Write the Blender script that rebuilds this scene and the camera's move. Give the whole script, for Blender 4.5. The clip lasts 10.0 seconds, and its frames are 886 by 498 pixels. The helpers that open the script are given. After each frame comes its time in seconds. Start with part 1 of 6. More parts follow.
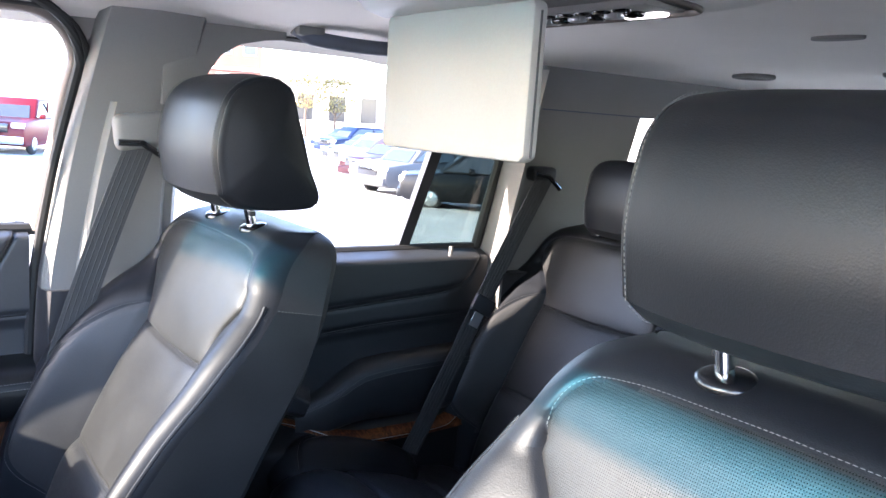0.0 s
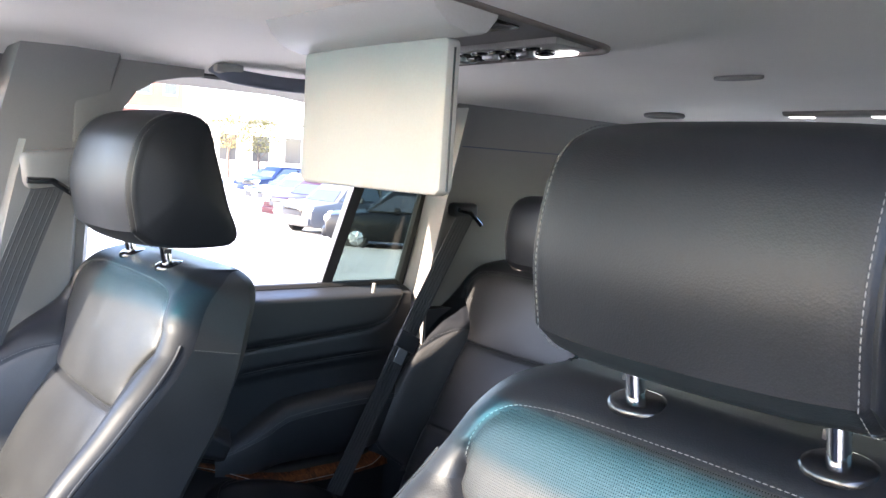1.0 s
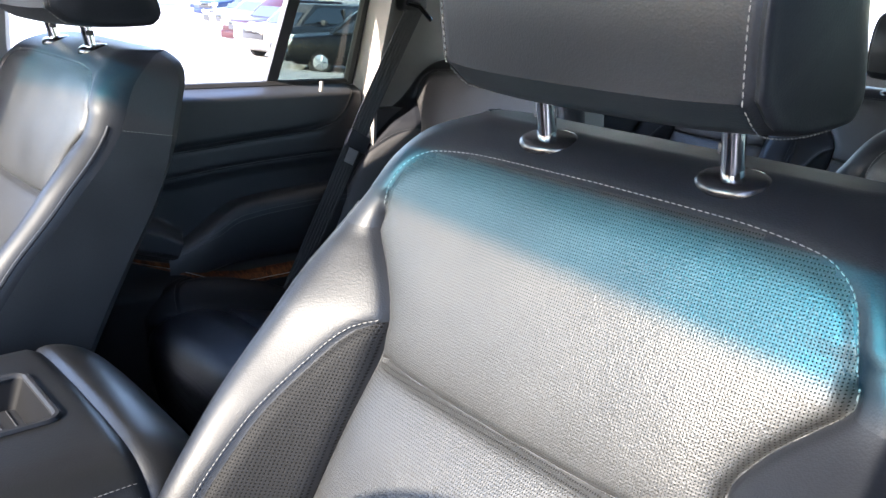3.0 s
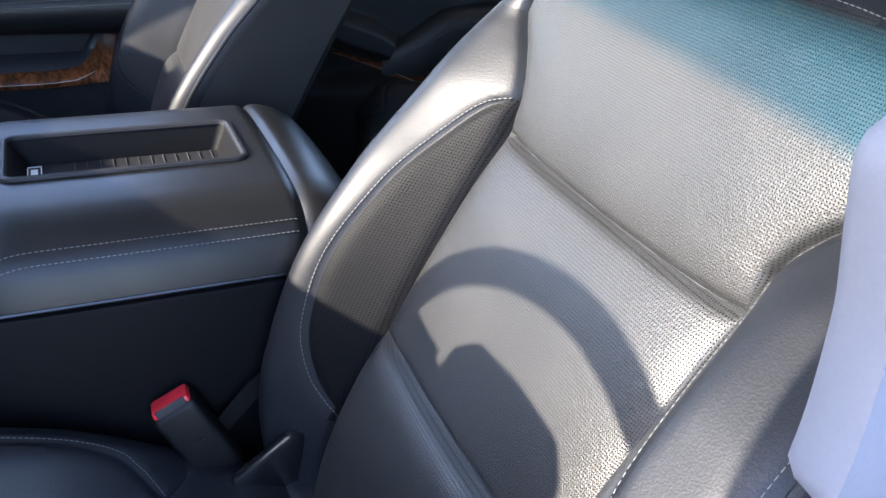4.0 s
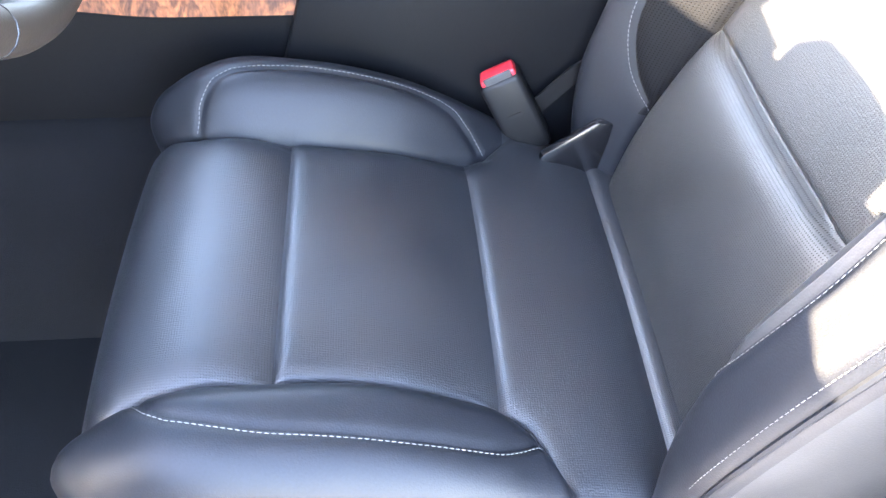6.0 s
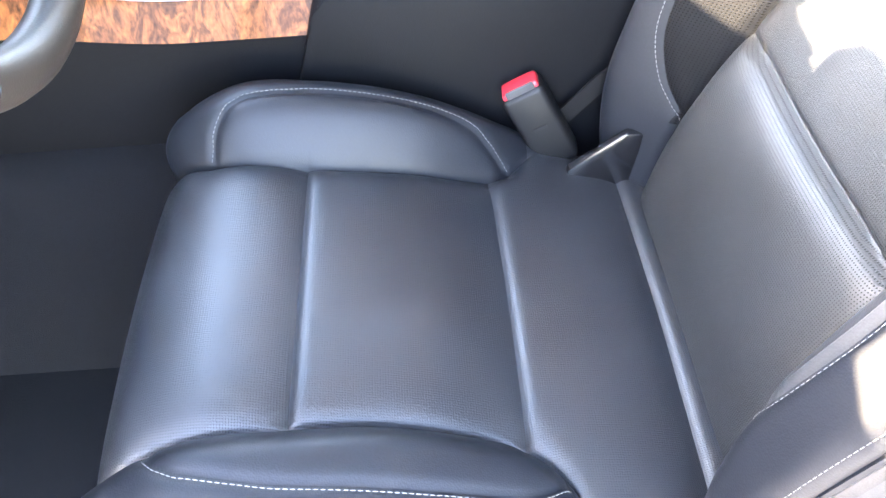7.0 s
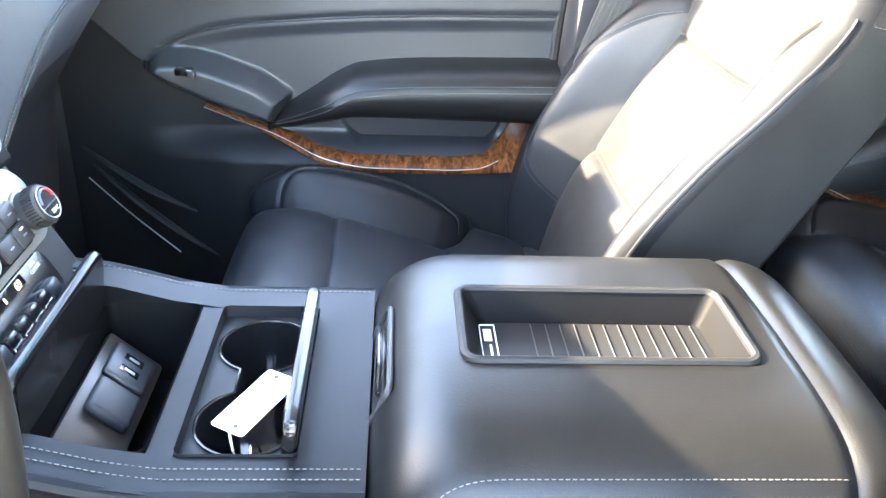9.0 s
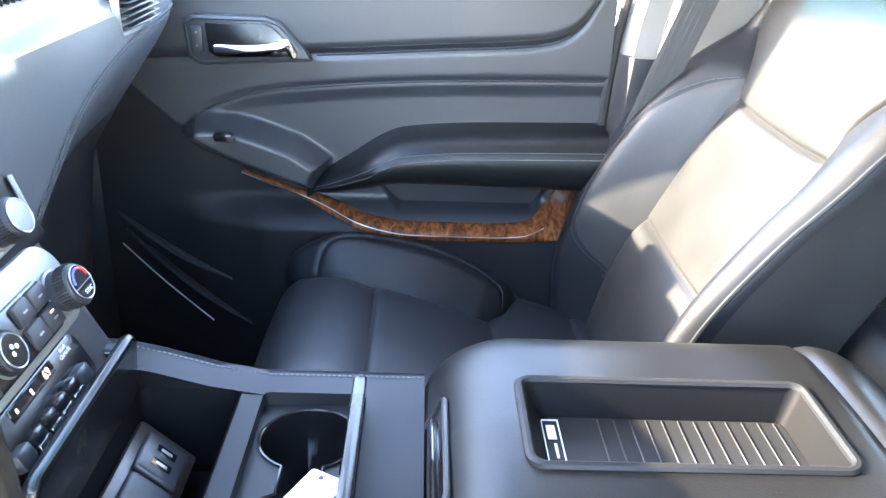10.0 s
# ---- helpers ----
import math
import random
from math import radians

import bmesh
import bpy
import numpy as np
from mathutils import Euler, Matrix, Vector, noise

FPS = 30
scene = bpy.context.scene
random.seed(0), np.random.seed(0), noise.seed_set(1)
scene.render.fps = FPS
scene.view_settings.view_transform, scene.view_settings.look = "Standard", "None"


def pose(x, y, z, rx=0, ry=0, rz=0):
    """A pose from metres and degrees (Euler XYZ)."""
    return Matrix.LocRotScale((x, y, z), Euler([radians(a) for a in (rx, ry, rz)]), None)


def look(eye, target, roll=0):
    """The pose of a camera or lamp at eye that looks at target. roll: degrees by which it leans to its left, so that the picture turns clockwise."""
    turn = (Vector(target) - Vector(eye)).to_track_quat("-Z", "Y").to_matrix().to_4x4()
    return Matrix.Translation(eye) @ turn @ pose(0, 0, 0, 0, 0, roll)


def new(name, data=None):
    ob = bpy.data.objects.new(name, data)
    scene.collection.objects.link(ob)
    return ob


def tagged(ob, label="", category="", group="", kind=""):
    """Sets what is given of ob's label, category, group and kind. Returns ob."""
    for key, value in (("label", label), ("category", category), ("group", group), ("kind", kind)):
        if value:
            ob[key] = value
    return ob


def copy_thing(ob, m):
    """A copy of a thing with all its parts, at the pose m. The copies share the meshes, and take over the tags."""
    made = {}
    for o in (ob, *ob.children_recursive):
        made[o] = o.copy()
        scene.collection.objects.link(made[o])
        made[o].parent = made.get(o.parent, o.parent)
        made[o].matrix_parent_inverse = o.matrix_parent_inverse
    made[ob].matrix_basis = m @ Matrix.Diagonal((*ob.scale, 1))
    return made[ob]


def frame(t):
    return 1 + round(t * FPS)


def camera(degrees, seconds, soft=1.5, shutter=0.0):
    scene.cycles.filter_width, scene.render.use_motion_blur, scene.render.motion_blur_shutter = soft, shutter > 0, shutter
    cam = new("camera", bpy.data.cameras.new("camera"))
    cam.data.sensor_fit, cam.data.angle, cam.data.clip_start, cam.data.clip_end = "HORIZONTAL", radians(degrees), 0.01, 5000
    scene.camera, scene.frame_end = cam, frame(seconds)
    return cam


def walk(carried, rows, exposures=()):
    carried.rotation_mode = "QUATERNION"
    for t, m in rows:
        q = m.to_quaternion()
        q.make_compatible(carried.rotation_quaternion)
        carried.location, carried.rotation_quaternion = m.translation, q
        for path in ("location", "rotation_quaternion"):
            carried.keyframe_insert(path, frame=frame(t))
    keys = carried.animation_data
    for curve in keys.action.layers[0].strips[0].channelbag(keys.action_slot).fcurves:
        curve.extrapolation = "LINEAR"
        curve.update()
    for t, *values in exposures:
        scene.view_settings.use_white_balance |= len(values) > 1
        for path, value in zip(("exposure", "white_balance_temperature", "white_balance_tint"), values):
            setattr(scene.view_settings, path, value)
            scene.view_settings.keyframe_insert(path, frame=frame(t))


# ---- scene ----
cam = camera(56.4, 10.0)
PATH = [
    (0, (-0.747, 0.186, 1.566), (0.873, -0.945, 1.259), 3.9),
    (0.5, (-0.755, 0.184, 1.563), (0.823, -1.02, 1.321), 3.8),
    (1, (-0.757, 0.182, 1.561), (0.771, -1.093, 1.359), 3.7),
    (1.5, (-0.76, 0.187, 1.557), (0.726, -1.148, 1.449), 3.1),
    (2, (-0.761, 0.179, 1.535), (0.698, -1.178, 1.364), 3.0),
    (2.2, (-0.763, 0.173, 1.525), (0.683, -1.19, 1.294), 3.2),
    (3.3, (-0.817, 0.127, 1.488), (0.609, -1.066, 0.75), 4.0),
    (3.5, (-0.838, 0.113, 1.481), (0.637, -0.973, 0.678), 4.5),
    (4, (-0.896, 0.109, 1.466), (0.669, -0.663, 0.489), 4.8),
    (4.5, (-0.93, 0.119, 1.456), (0.642, -0.38, 0.326), 4.5),
    (5, (-0.951, 0.137, 1.443), (0.564, -0.152, 0.17), 3.7),
    (5.5, (-0.969, 0.192, 1.432), (0.451, -0.048, 0.044), 4.9),
    (5.7, (-0.973, 0.194, 1.43), (0.427, -0.007, 0.016), 4.0),
    (6.8, (-0.936, 0.149, 1.417), (0.432, 0.148, -0.042), -3.3),
    (7, (-0.925, 0.161, 1.426), (0.446, 0.141, -0.03), -3.4),
    (7.5, (-0.825, 0.242, 1.437), (0.582, 0.099, 0.023), 0.1),
    (8, (-0.711, 0.255, 1.449), (0.858, 0.057, 0.225), 2.5),
    (8.4, (-0.651, 0.237, 1.453), (1.005, 0.061, 0.346), 3.2),
    (8.5, (-0.643, 0.234, 1.454), (1.033, 0.068, 0.375), 3.2),
    (9, (-0.592, 0.242, 1.476), (1.175, 0.118, 0.548), 2.9),
    (9.5, (-0.556, 0.257, 1.477), (1.253, 0.177, 0.628), 2.5),
    (10, (-0.53, 0.267, 1.473), (1.297, 0.209, 0.661), 2.4),
]
walk(cam, [(t, look(eye, target, roll)) for t, eye, target, roll in PATH], exposures=[(0, 4.28, 5950, 21), (1.5, 4.36, 6350, 20), (2, 4.48, 6300, 20), (3.5, 4.06, 6000, 19), (4, 4.06, 6050, 21), (4.5, 4.14, 5800, 20), (5, 4.95, 6000, 20), (5.5, 5.98, 6650, 20), (7, 6.73, 7600, 20), (7.5, 6.92, 7400, 21), (8, 6.80, 7500, 19), (8.5, 6.60, 7450, 17), (9, 6.32, 7300, 16), (10, 5.83, 6700, 17)])

# ---- light ----
SUN_DIR = Vector((0.07, 1.0, 0.48)).normalized()
world = bpy.data.worlds.new("world")
scene.world = world
world.use_nodes = True
wn = world.node_tree.nodes
sky = wn.new("ShaderNodeTexSky")
sky.sky_type = "NISHITA"
sky.sun_disc = False
sky.sun_elevation = math.asin(SUN_DIR.z)
sky.sun_rotation = math.atan2(SUN_DIR.x, SUN_DIR.y)
world.node_tree.links.new(sky.outputs[0], wn["Background"].inputs[0])
wn["Background"].inputs[1].default_value = 0.15
sun = new("sun", bpy.data.lights.new("sun", "SUN"))
sun.data.energy, sun.data.angle, sun.data.color = 2.65, radians(0.55), (1.0, 0.87, 0.67)
sun.matrix_world = look(SUN_DIR * 20, (0, 0, 0))


# ---- materials ----
def material(name, base, rough=0.5, metal=0.0, spec=0.5, var=0.0, var_scale=8.0, grain=0.0, grain_scale=400.0,
             bump=0.0, bump_scale=300.0, bump_kind="noise", dots=0.0, axes=(0, 2), sheen=0.0, coat=0.0, wrinkle=0.0, ribs=False, pitch=0.0041):
    """A principled material with two scales of variation, fine relief and, for leather, rows of punched dots."""
    m = bpy.data.materials.new(name)
    m.use_nodes = True
    t = m.node_tree
    n, link = t.nodes, t.links.new
    p = n["Principled BSDF"]
    p.inputs["Base Color"].default_value = (*base, 1)
    p.inputs["Roughness"].default_value = rough
    p.inputs["Metallic"].default_value = metal
    p.inputs["Specular IOR Level"].default_value = spec
    p.inputs["Sheen Weight"].default_value = sheen
    p.inputs["Coat Weight"].default_value = coat
    p.inputs["Coat Roughness"].default_value = 0.08
    tc = n.new("ShaderNodeTexCoord")
    if var > 0 or grain > 0:
        a = n.new("ShaderNodeTexNoise")
        a.inputs["Scale"].default_value, a.inputs["Detail"].default_value = var_scale, 5
        b = n.new("ShaderNodeTexNoise")
        b.inputs["Scale"].default_value, b.inputs["Detail"].default_value = grain_scale, 2
        link(tc.outputs["Object"], a.inputs["Vector"])
        link(tc.outputs["Object"], b.inputs["Vector"])
        s = n.new("ShaderNodeMath")
        s.operation = "MULTIPLY_ADD"
        link(a.outputs["Fac"], s.inputs[0])
        s.inputs[1].default_value, s.inputs[2].default_value = var * 2, 1 - var
        s2 = n.new("ShaderNodeMath")
        s2.operation = "MULTIPLY_ADD"
        link(b.outputs["Fac"], s2.inputs[0])
        s2.inputs[1].default_value, s2.inputs[2].default_value = grain * 2, -grain
        s3 = n.new("ShaderNodeMath")
        link(s.outputs[0], s3.inputs[0])
        link(s2.outputs[0], s3.inputs[1])
        fac = n.new("ShaderNodeMath")
        fac.operation = "MULTIPLY"
        fac.inputs[1].default_value = 1.0
        link(s3.outputs[0], fac.inputs[0])
        mx = n.new("ShaderNodeVectorMath")
        mx.operation = "SCALE"
        mx.inputs[0].default_value = base
        link(fac.outputs[0], mx.inputs["Scale"])
        link(mx.outputs[0], p.inputs["Base Color"])
        r = n.new("ShaderNodeMath")
        r.operation = "MULTIPLY_ADD"
        link(a.outputs["Fac"], r.inputs[0])
        r.inputs[1].default_value, r.inputs[2].default_value = 0.22, rough - 0.11
        r.use_clamp = True
        link(r.outputs[0], p.inputs["Roughness"])
    if bump > 0 or dots > 0:
        h = None
        if bump > 0:
            if bump_kind == "cells":
                v = n.new("ShaderNodeTexVoronoi")
                v.inputs["Scale"].default_value = bump_scale
                link(tc.outputs["Object"], v.inputs["Vector"])
                h = v.outputs["Distance"]
            else:
                v = n.new("ShaderNodeTexNoise")
                v.inputs["Scale"].default_value, v.inputs["Detail"].default_value = bump_scale, 4
                link(tc.outputs["Object"], v.inputs["Vector"])
                h = v.outputs["Fac"]
        if dots > 0:
            sep = n.new("ShaderNodeSeparateXYZ")
            link(tc.outputs["Object"], sep.inputs[0])
            waves = []
            for sg in (1, -1):
                ad = n.new("ShaderNodeMath")
                ad.operation = "MULTIPLY_ADD"
                link(sep.outputs[axes[0]], ad.inputs[0])
                ad.inputs[1].default_value = sg
                link(sep.outputs[axes[1]], ad.inputs[2])
                ml = n.new("ShaderNodeMath")
                ml.operation = "MULTIPLY"
                link(ad.outputs[0], ml.inputs[0])
                ml.inputs[1].default_value = 2 * math.pi / pitch
                sn = n.new("ShaderNodeMath")
                sn.operation = "SINE"
                link(ml.outputs[0], sn.inputs[0])
                waves.append(sn)
            pr = n.new("ShaderNodeMath")
            pr.operation = "MULTIPLY"
            link(waves[0].outputs[0], pr.inputs[0])
            link(waves[1].outputs[0], pr.inputs[1])
            st = n.new("ShaderNodeMapRange")
            link((waves[0] if ribs else pr).outputs[0], st.inputs["Value"])
            st.inputs["From Min"].default_value, st.inputs["From Max"].default_value = 0.45, 0.85
            st.inputs["To Min"].default_value, st.inputs["To Max"].default_value = 1.0, 1.0 - 0.75 * dots
            if var > 0:
                link(st.outputs[0], fac.inputs[1])
            sp = n.new("ShaderNodeMath")
            sp.operation = "MULTIPLY"
            link(st.outputs[0], sp.inputs[0])
            sp.inputs[1].default_value = spec
            link(sp.outputs[0], p.inputs["Specular IOR Level"])
            if h is None:
                h = st.outputs[0]
            else:
                q = n.new("ShaderNodeMath")
                q.operation = "MULTIPLY_ADD"
                link(h, q.inputs[0])
                q.inputs[1].default_value = 0.55
                link(st.outputs[0], q.inputs[2])
                h = q.outputs[0]
        bn = n.new("ShaderNodeBump")
        bn.inputs["Strength"].default_value = max(bump, 0.28 if dots else 0)
        bn.inputs["Distance"].default_value = 0.0012
        link(h, bn.inputs["Height"])
        link(bn.outputs[0], p.inputs["Normal"])
        if wrinkle > 0:
            wv, b2 = n.new("ShaderNodeTexNoise"), n.new("ShaderNodeBump")
            wv.inputs["Scale"].default_value, wv.inputs["Detail"].default_value, wv.inputs["Distortion"].default_value = 11, 1, 0.3
            link(tc.outputs["Object"], wv.inputs["Vector"])
            link(wv.outputs["Fac"], b2.inputs["Height"])
            b2.inputs["Strength"].default_value, b2.inputs["Distance"].default_value = wrinkle, 0.006
            link(bn.outputs[0], b2.inputs["Normal"])
            link(b2.outputs[0], p.inputs["Normal"])
    return m


def glass(name, tint, gloss=0.06, band=None):
    """Clear sheet: light passes tinted, with a thin mirror gloss; band = (axis, from, to, colour) tints a strip of it."""
    m = bpy.data.materials.new(name)
    m.use_nodes = True
    t = m.node_tree
    n, link = t.nodes, t.links.new
    n.remove(n["Principled BSDF"])
    tr, gl, mix = n.new("ShaderNodeBsdfTransparent"), n.new("ShaderNodeBsdfGlossy"), n.new("ShaderNodeMixShader")
    tr.inputs[0].default_value = (*tint, 1)
    gl.inputs["Roughness"].default_value = 0.02
    lw, pw, ma = n.new("ShaderNodeLayerWeight"), n.new("ShaderNodeMath"), n.new("ShaderNodeMath")
    lw.inputs["Blend"].default_value = 0.5
    pw.operation, ma.operation = "POWER", "MULTIPLY_ADD"
    link(lw.outputs["Facing"], pw.inputs[0])
    pw.inputs[1].default_value = 5.0
    link(pw.outputs[0], ma.inputs[0])
    ma.inputs[1].default_value, ma.inputs[2].default_value = 0.9, gloss * 0.6
    link(ma.outputs[0], mix.inputs[0])
    link(tr.outputs[0], mix.inputs[1])
    link(gl.outputs[0], mix.inputs[2])
    link(mix.outputs[0], n["Material Output"].inputs[0])
    if band:
        axis, lo, hi, colour = band
        tc, sep, mr, cm = n.new("ShaderNodeTexCoord"), n.new("ShaderNodeSeparateXYZ"), n.new("ShaderNodeMapRange"), n.new("ShaderNodeMix")
        cm.data_type = "RGBA"
        link(tc.outputs["Object"], sep.inputs[0])
        link(sep.outputs[axis], mr.inputs["Value"])
        mr.inputs["From Min"].default_value, mr.inputs["From Max"].default_value = lo, hi
        link(mr.outputs[0], cm.inputs["Factor"])
        cm.inputs["A"].default_value, cm.inputs["B"].default_value = (*tint, 1), (*colour, 1)
        link(cm.outputs["Result"], tr.inputs[0])
    return m


def wood_material():
    m = bpy.data.materials.new("burl_wood")
    m.use_nodes = True
    t = m.node_tree
    n, link = t.nodes, t.links.new
    p = n["Principled BSDF"]
    tc, mp = n.new("ShaderNodeTexCoord"), n.new("ShaderNodeMapping")
    mp.inputs["Scale"].default_value = (30, 42, 12)
    a, b, r = n.new("ShaderNodeTexNoise"), n.new("ShaderNodeTexNoise"), n.new("ShaderNodeValToRGB")
    a.inputs["Scale"].default_value, a.inputs["Detail"].default_value, a.inputs["Distortion"].default_value = 1.3, 8, 2.2
    b.inputs["Scale"].default_value, b.inputs["Detail"].default_value = 9, 5
    link(tc.outputs["Object"], mp.inputs[0])
    link(mp.outputs[0], a.inputs["Vector"])
    link(mp.outputs[0], b.inputs["Vector"])
    ad = n.new("ShaderNodeMath")
    ad.operation = "MULTIPLY_ADD"
    link(b.outputs["Fac"], ad.inputs[0])
    ad.inputs[1].default_value = 0.35
    link(a.outputs["Fac"], ad.inputs[2])
    link(ad.outputs[0], r.inputs[0])
    e = r.color_ramp.elements
    e[0].position, e[0].color = 0.42, (0.019, 0.007, 0.003, 1)
    e[1].position, e[1].color = 0.88, (0.21, 0.070, 0.022, 1)
    k = e.new(0.62)
    k.color = (0.077, 0.026, 0.0095, 1)
    link(r.outputs[0], p.inputs["Base Color"])
    p.inputs["Roughness"].default_value = 0.45
    p.inputs["Specular IOR Level"].default_value = 0.10
    p.inputs["Coat Weight"].default_value = 0.06
    p.inputs["Coat Roughness"].default_value = 0.04
    return m


LEATHER = material("black_leather", (0.0060, 0.0070, 0.0094), 0.48, spec=0.26, wrinkle=0.10, var=0.25, var_scale=14, grain=0.35, grain_scale=500, bump=0.09, bump_scale=700, bump_kind="cells")
# lighter copy of LEATHER, with the sunlight on the seat sides put into its colour
SIDEL = material("sunlit_side_leather", (0.021, 0.0215, 0.0225), 0.45, spec=0.35, wrinkle=0.15, var=0.3, var_scale=16, grain=0.25, grain_scale=500, bump=0.08, bump_scale=600, bump_kind="cells")
PERF = material("perforated_leather", (0.0185, 0.0189, 0.0190), 0.42, spec=0.4, wrinkle=0.2, var=0.3, var_scale=12, grain=0.45, grain_scale=450, bump=0.32, bump_scale=680, bump_kind="cells", dots=1.2)
PERF_FLAT = material("perforated_leather_flat", (0.0105, 0.012, 0.015), 0.38, spec=0.68, wrinkle=0.18, var=0.25, var_scale=12, grain=0.35, grain_scale=450, bump=0.36, bump_scale=700, bump_kind="cells", dots=1.05, axes=(0, 1))
LOWP = material("lower_door_plastic", (0.0095, 0.0100, 0.0115), 0.55, spec=0.25, var=0.25, var_scale=8, grain=0.15, bump=0.12, bump_scale=700)
SOCKET = material("bronze_panel", (0.050, 0.041, 0.036), 0.38, spec=0.5, metal=0.3, var=0.12, var_scale=12)
BUCKLE = material("buckle_plastic", (0.0045, 0.0045, 0.005), 0.5, spec=0.22, var=0.2, var_scale=20, bump=0.1, bump_scale=700)
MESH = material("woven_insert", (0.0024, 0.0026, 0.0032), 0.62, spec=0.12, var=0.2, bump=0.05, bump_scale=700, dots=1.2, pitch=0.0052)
THREAD = material("thread", (0.1, 0.1, 0.095), 0.7, var=0.15, grain=0.2)
SHELL = material("seat_shell", (0.016, 0.018, 0.021), 0.6, spec=0.4, var=0.3, var_scale=6, bump=0.15, bump_scale=600)
PLASTIC = material("black_plastic", (0.021, 0.021, 0.024), 0.5, spec=0.5, var=0.25, var_scale=10, grain=0.15, bump=0.12, bump_scale=700)
SOFT = material("soft_black_trim", (0.0062, 0.0065, 0.0070), 0.38, spec=0.27, wrinkle=0.1, var=0.2, var_scale=9, grain=0.15, bump=0.07, bump_scale=600, bump_kind="cells")
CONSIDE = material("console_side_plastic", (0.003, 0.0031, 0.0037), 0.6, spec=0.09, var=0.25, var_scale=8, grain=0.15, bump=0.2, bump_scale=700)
COVER = material("cover_black", (0.006, 0.006, 0.007), 0.24, spec=0.5, var=0.2, var_scale=20)
DECK = material("console_deck_leather", (0.0046, 0.0049, 0.0059), 0.37, spec=0.15, var=0.2, var_scale=9, grain=0.15, bump=0.05, bump_scale=800, bump_kind="cells")
PLATE = material("satin_plate", (0.22, 0.217, 0.21), 0.45, metal=0.4, var=0.08)
GLOSS = material("piano_black", (0.008, 0.008, 0.009), 0.09, coat=0.5)
CHROME = material("chrome", (0.72, 0.72, 0.73), 0.12, metal=1.0)
SATIN = material("satin_metal", (0.46, 0.47, 0.48), 0.33, metal=0.9, var=0.1)
DASHM = material("dash_pad_trim", (0.066, 0.072, 0.083), 0.42, spec=0.6, var=0.2, var_scale=9, grain=0.15, bump=0.07, bump_scale=600, bump_kind="cells")
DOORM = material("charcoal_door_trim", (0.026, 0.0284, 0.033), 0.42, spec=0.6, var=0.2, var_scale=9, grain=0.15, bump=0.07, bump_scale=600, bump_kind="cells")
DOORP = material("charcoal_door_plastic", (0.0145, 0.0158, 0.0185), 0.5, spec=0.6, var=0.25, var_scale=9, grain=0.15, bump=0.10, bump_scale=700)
CARPET = material("carpet", (0.005, 0.005, 0.0058), 0.95, spec=0.1, var=0.4, var_scale=20, grain=0.5, grain_scale=900, bump=0.8, bump_scale=900)
LINER = material("headliner_cloth", (0.74, 0.70, 0.65), 0.92, spec=0.15, var=0.06, var_scale=5, grain=0.08, grain_scale=700, bump=0.25, bump_scale=900)
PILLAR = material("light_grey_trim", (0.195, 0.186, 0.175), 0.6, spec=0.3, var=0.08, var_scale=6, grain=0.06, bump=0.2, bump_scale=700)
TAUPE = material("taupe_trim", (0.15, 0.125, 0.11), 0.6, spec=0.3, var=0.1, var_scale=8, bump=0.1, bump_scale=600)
# bluish dark PILLAR: shade painted on the left pillar; plain grey on handles and joints
PILLARB = material("grey_and_shaded_trim", (0.105, 0.113, 0.14), 0.65, spec=0.2, var=0.08, var_scale=6, grain=0.06, bump=0.1, bump_scale=700)
SCREENP = material("cream_plastic", (0.36, 0.347, 0.322), 0.5, spec=0.35, var=0.06, grain=0.05, bump=0.12, bump_scale=600)
BELT = material("belt_webbing", (0.05, 0.049, 0.049), 0.7, var=0.15, grain=0.3, grain_scale=900, bump=0.5, bump_scale=500)
RED = material("red_button", (0.50, 0.02, 0.03), 0.35, var=0.1)
PAPER = material("white_paper", (0.78, 0.78, 0.76), 0.7, var=0.05, grain=0.04)
WHITE = material("white_print", (0.7, 0.7, 0.7), 0.6, var=0.05)
WOOD = wood_material()
WHEEL = material("wheel_leather", (0.015, 0.0122, 0.0102), 0.42, spec=0.32, var=0.3, var_scale=20, grain=0.2, bump=0.08, bump_scale=700, bump_kind="cells")
BODY = material("body_paint", (0.30, 0.30, 0.31), 0.6, spec=0.2, var=0.05)
RUBBER = material("rubber", (0.012, 0.012, 0.012), 0.75, var=0.3, bump=0.2)
WSHIELD = glass("windscreen_glass", (0.70, 0.735, 0.72), band=(1, 0.462, 0.446, (0.0, 0.29, 0.46)))
PRIVACY = glass("privacy_glass", (0.34, 0.38, 0.35))
TINT = glass("tinted_glass", (0.82, 0.85, 0.84))
LENS = material("lamp_lens", (0.75, 0.75, 0.72), 0.2, var=0.05)


# ---- building helpers ----
def part(name, bm, mat, parent=None, label="", smooth=True):
    """One mesh object out of a bmesh, under a thing or a part."""
    me = bpy.data.meshes.new(name)
    if isinstance(bm, tuple):
        me.from_pydata(bm[0], [], bm[1])
        me.update()
    else:
        bm.normal_update()
        bm.to_mesh(me)
        bm.free()
    me.materials.append(mat)
    if smooth:
        me.shade_smooth()
        me.set_sharp_from_angle(angle=radians(38))
    ob = new(name, me)
    if parent is not None:
        ob.parent = parent
    if label:
        tagged(ob, label)
    return ob


def thing(name, label, category, at=(0, 0, 0), group="", kind=""):
    e = new(name)
    e.empty_display_size = 0.05
    e.location = at
    return tagged(e, label, category, group, kind)


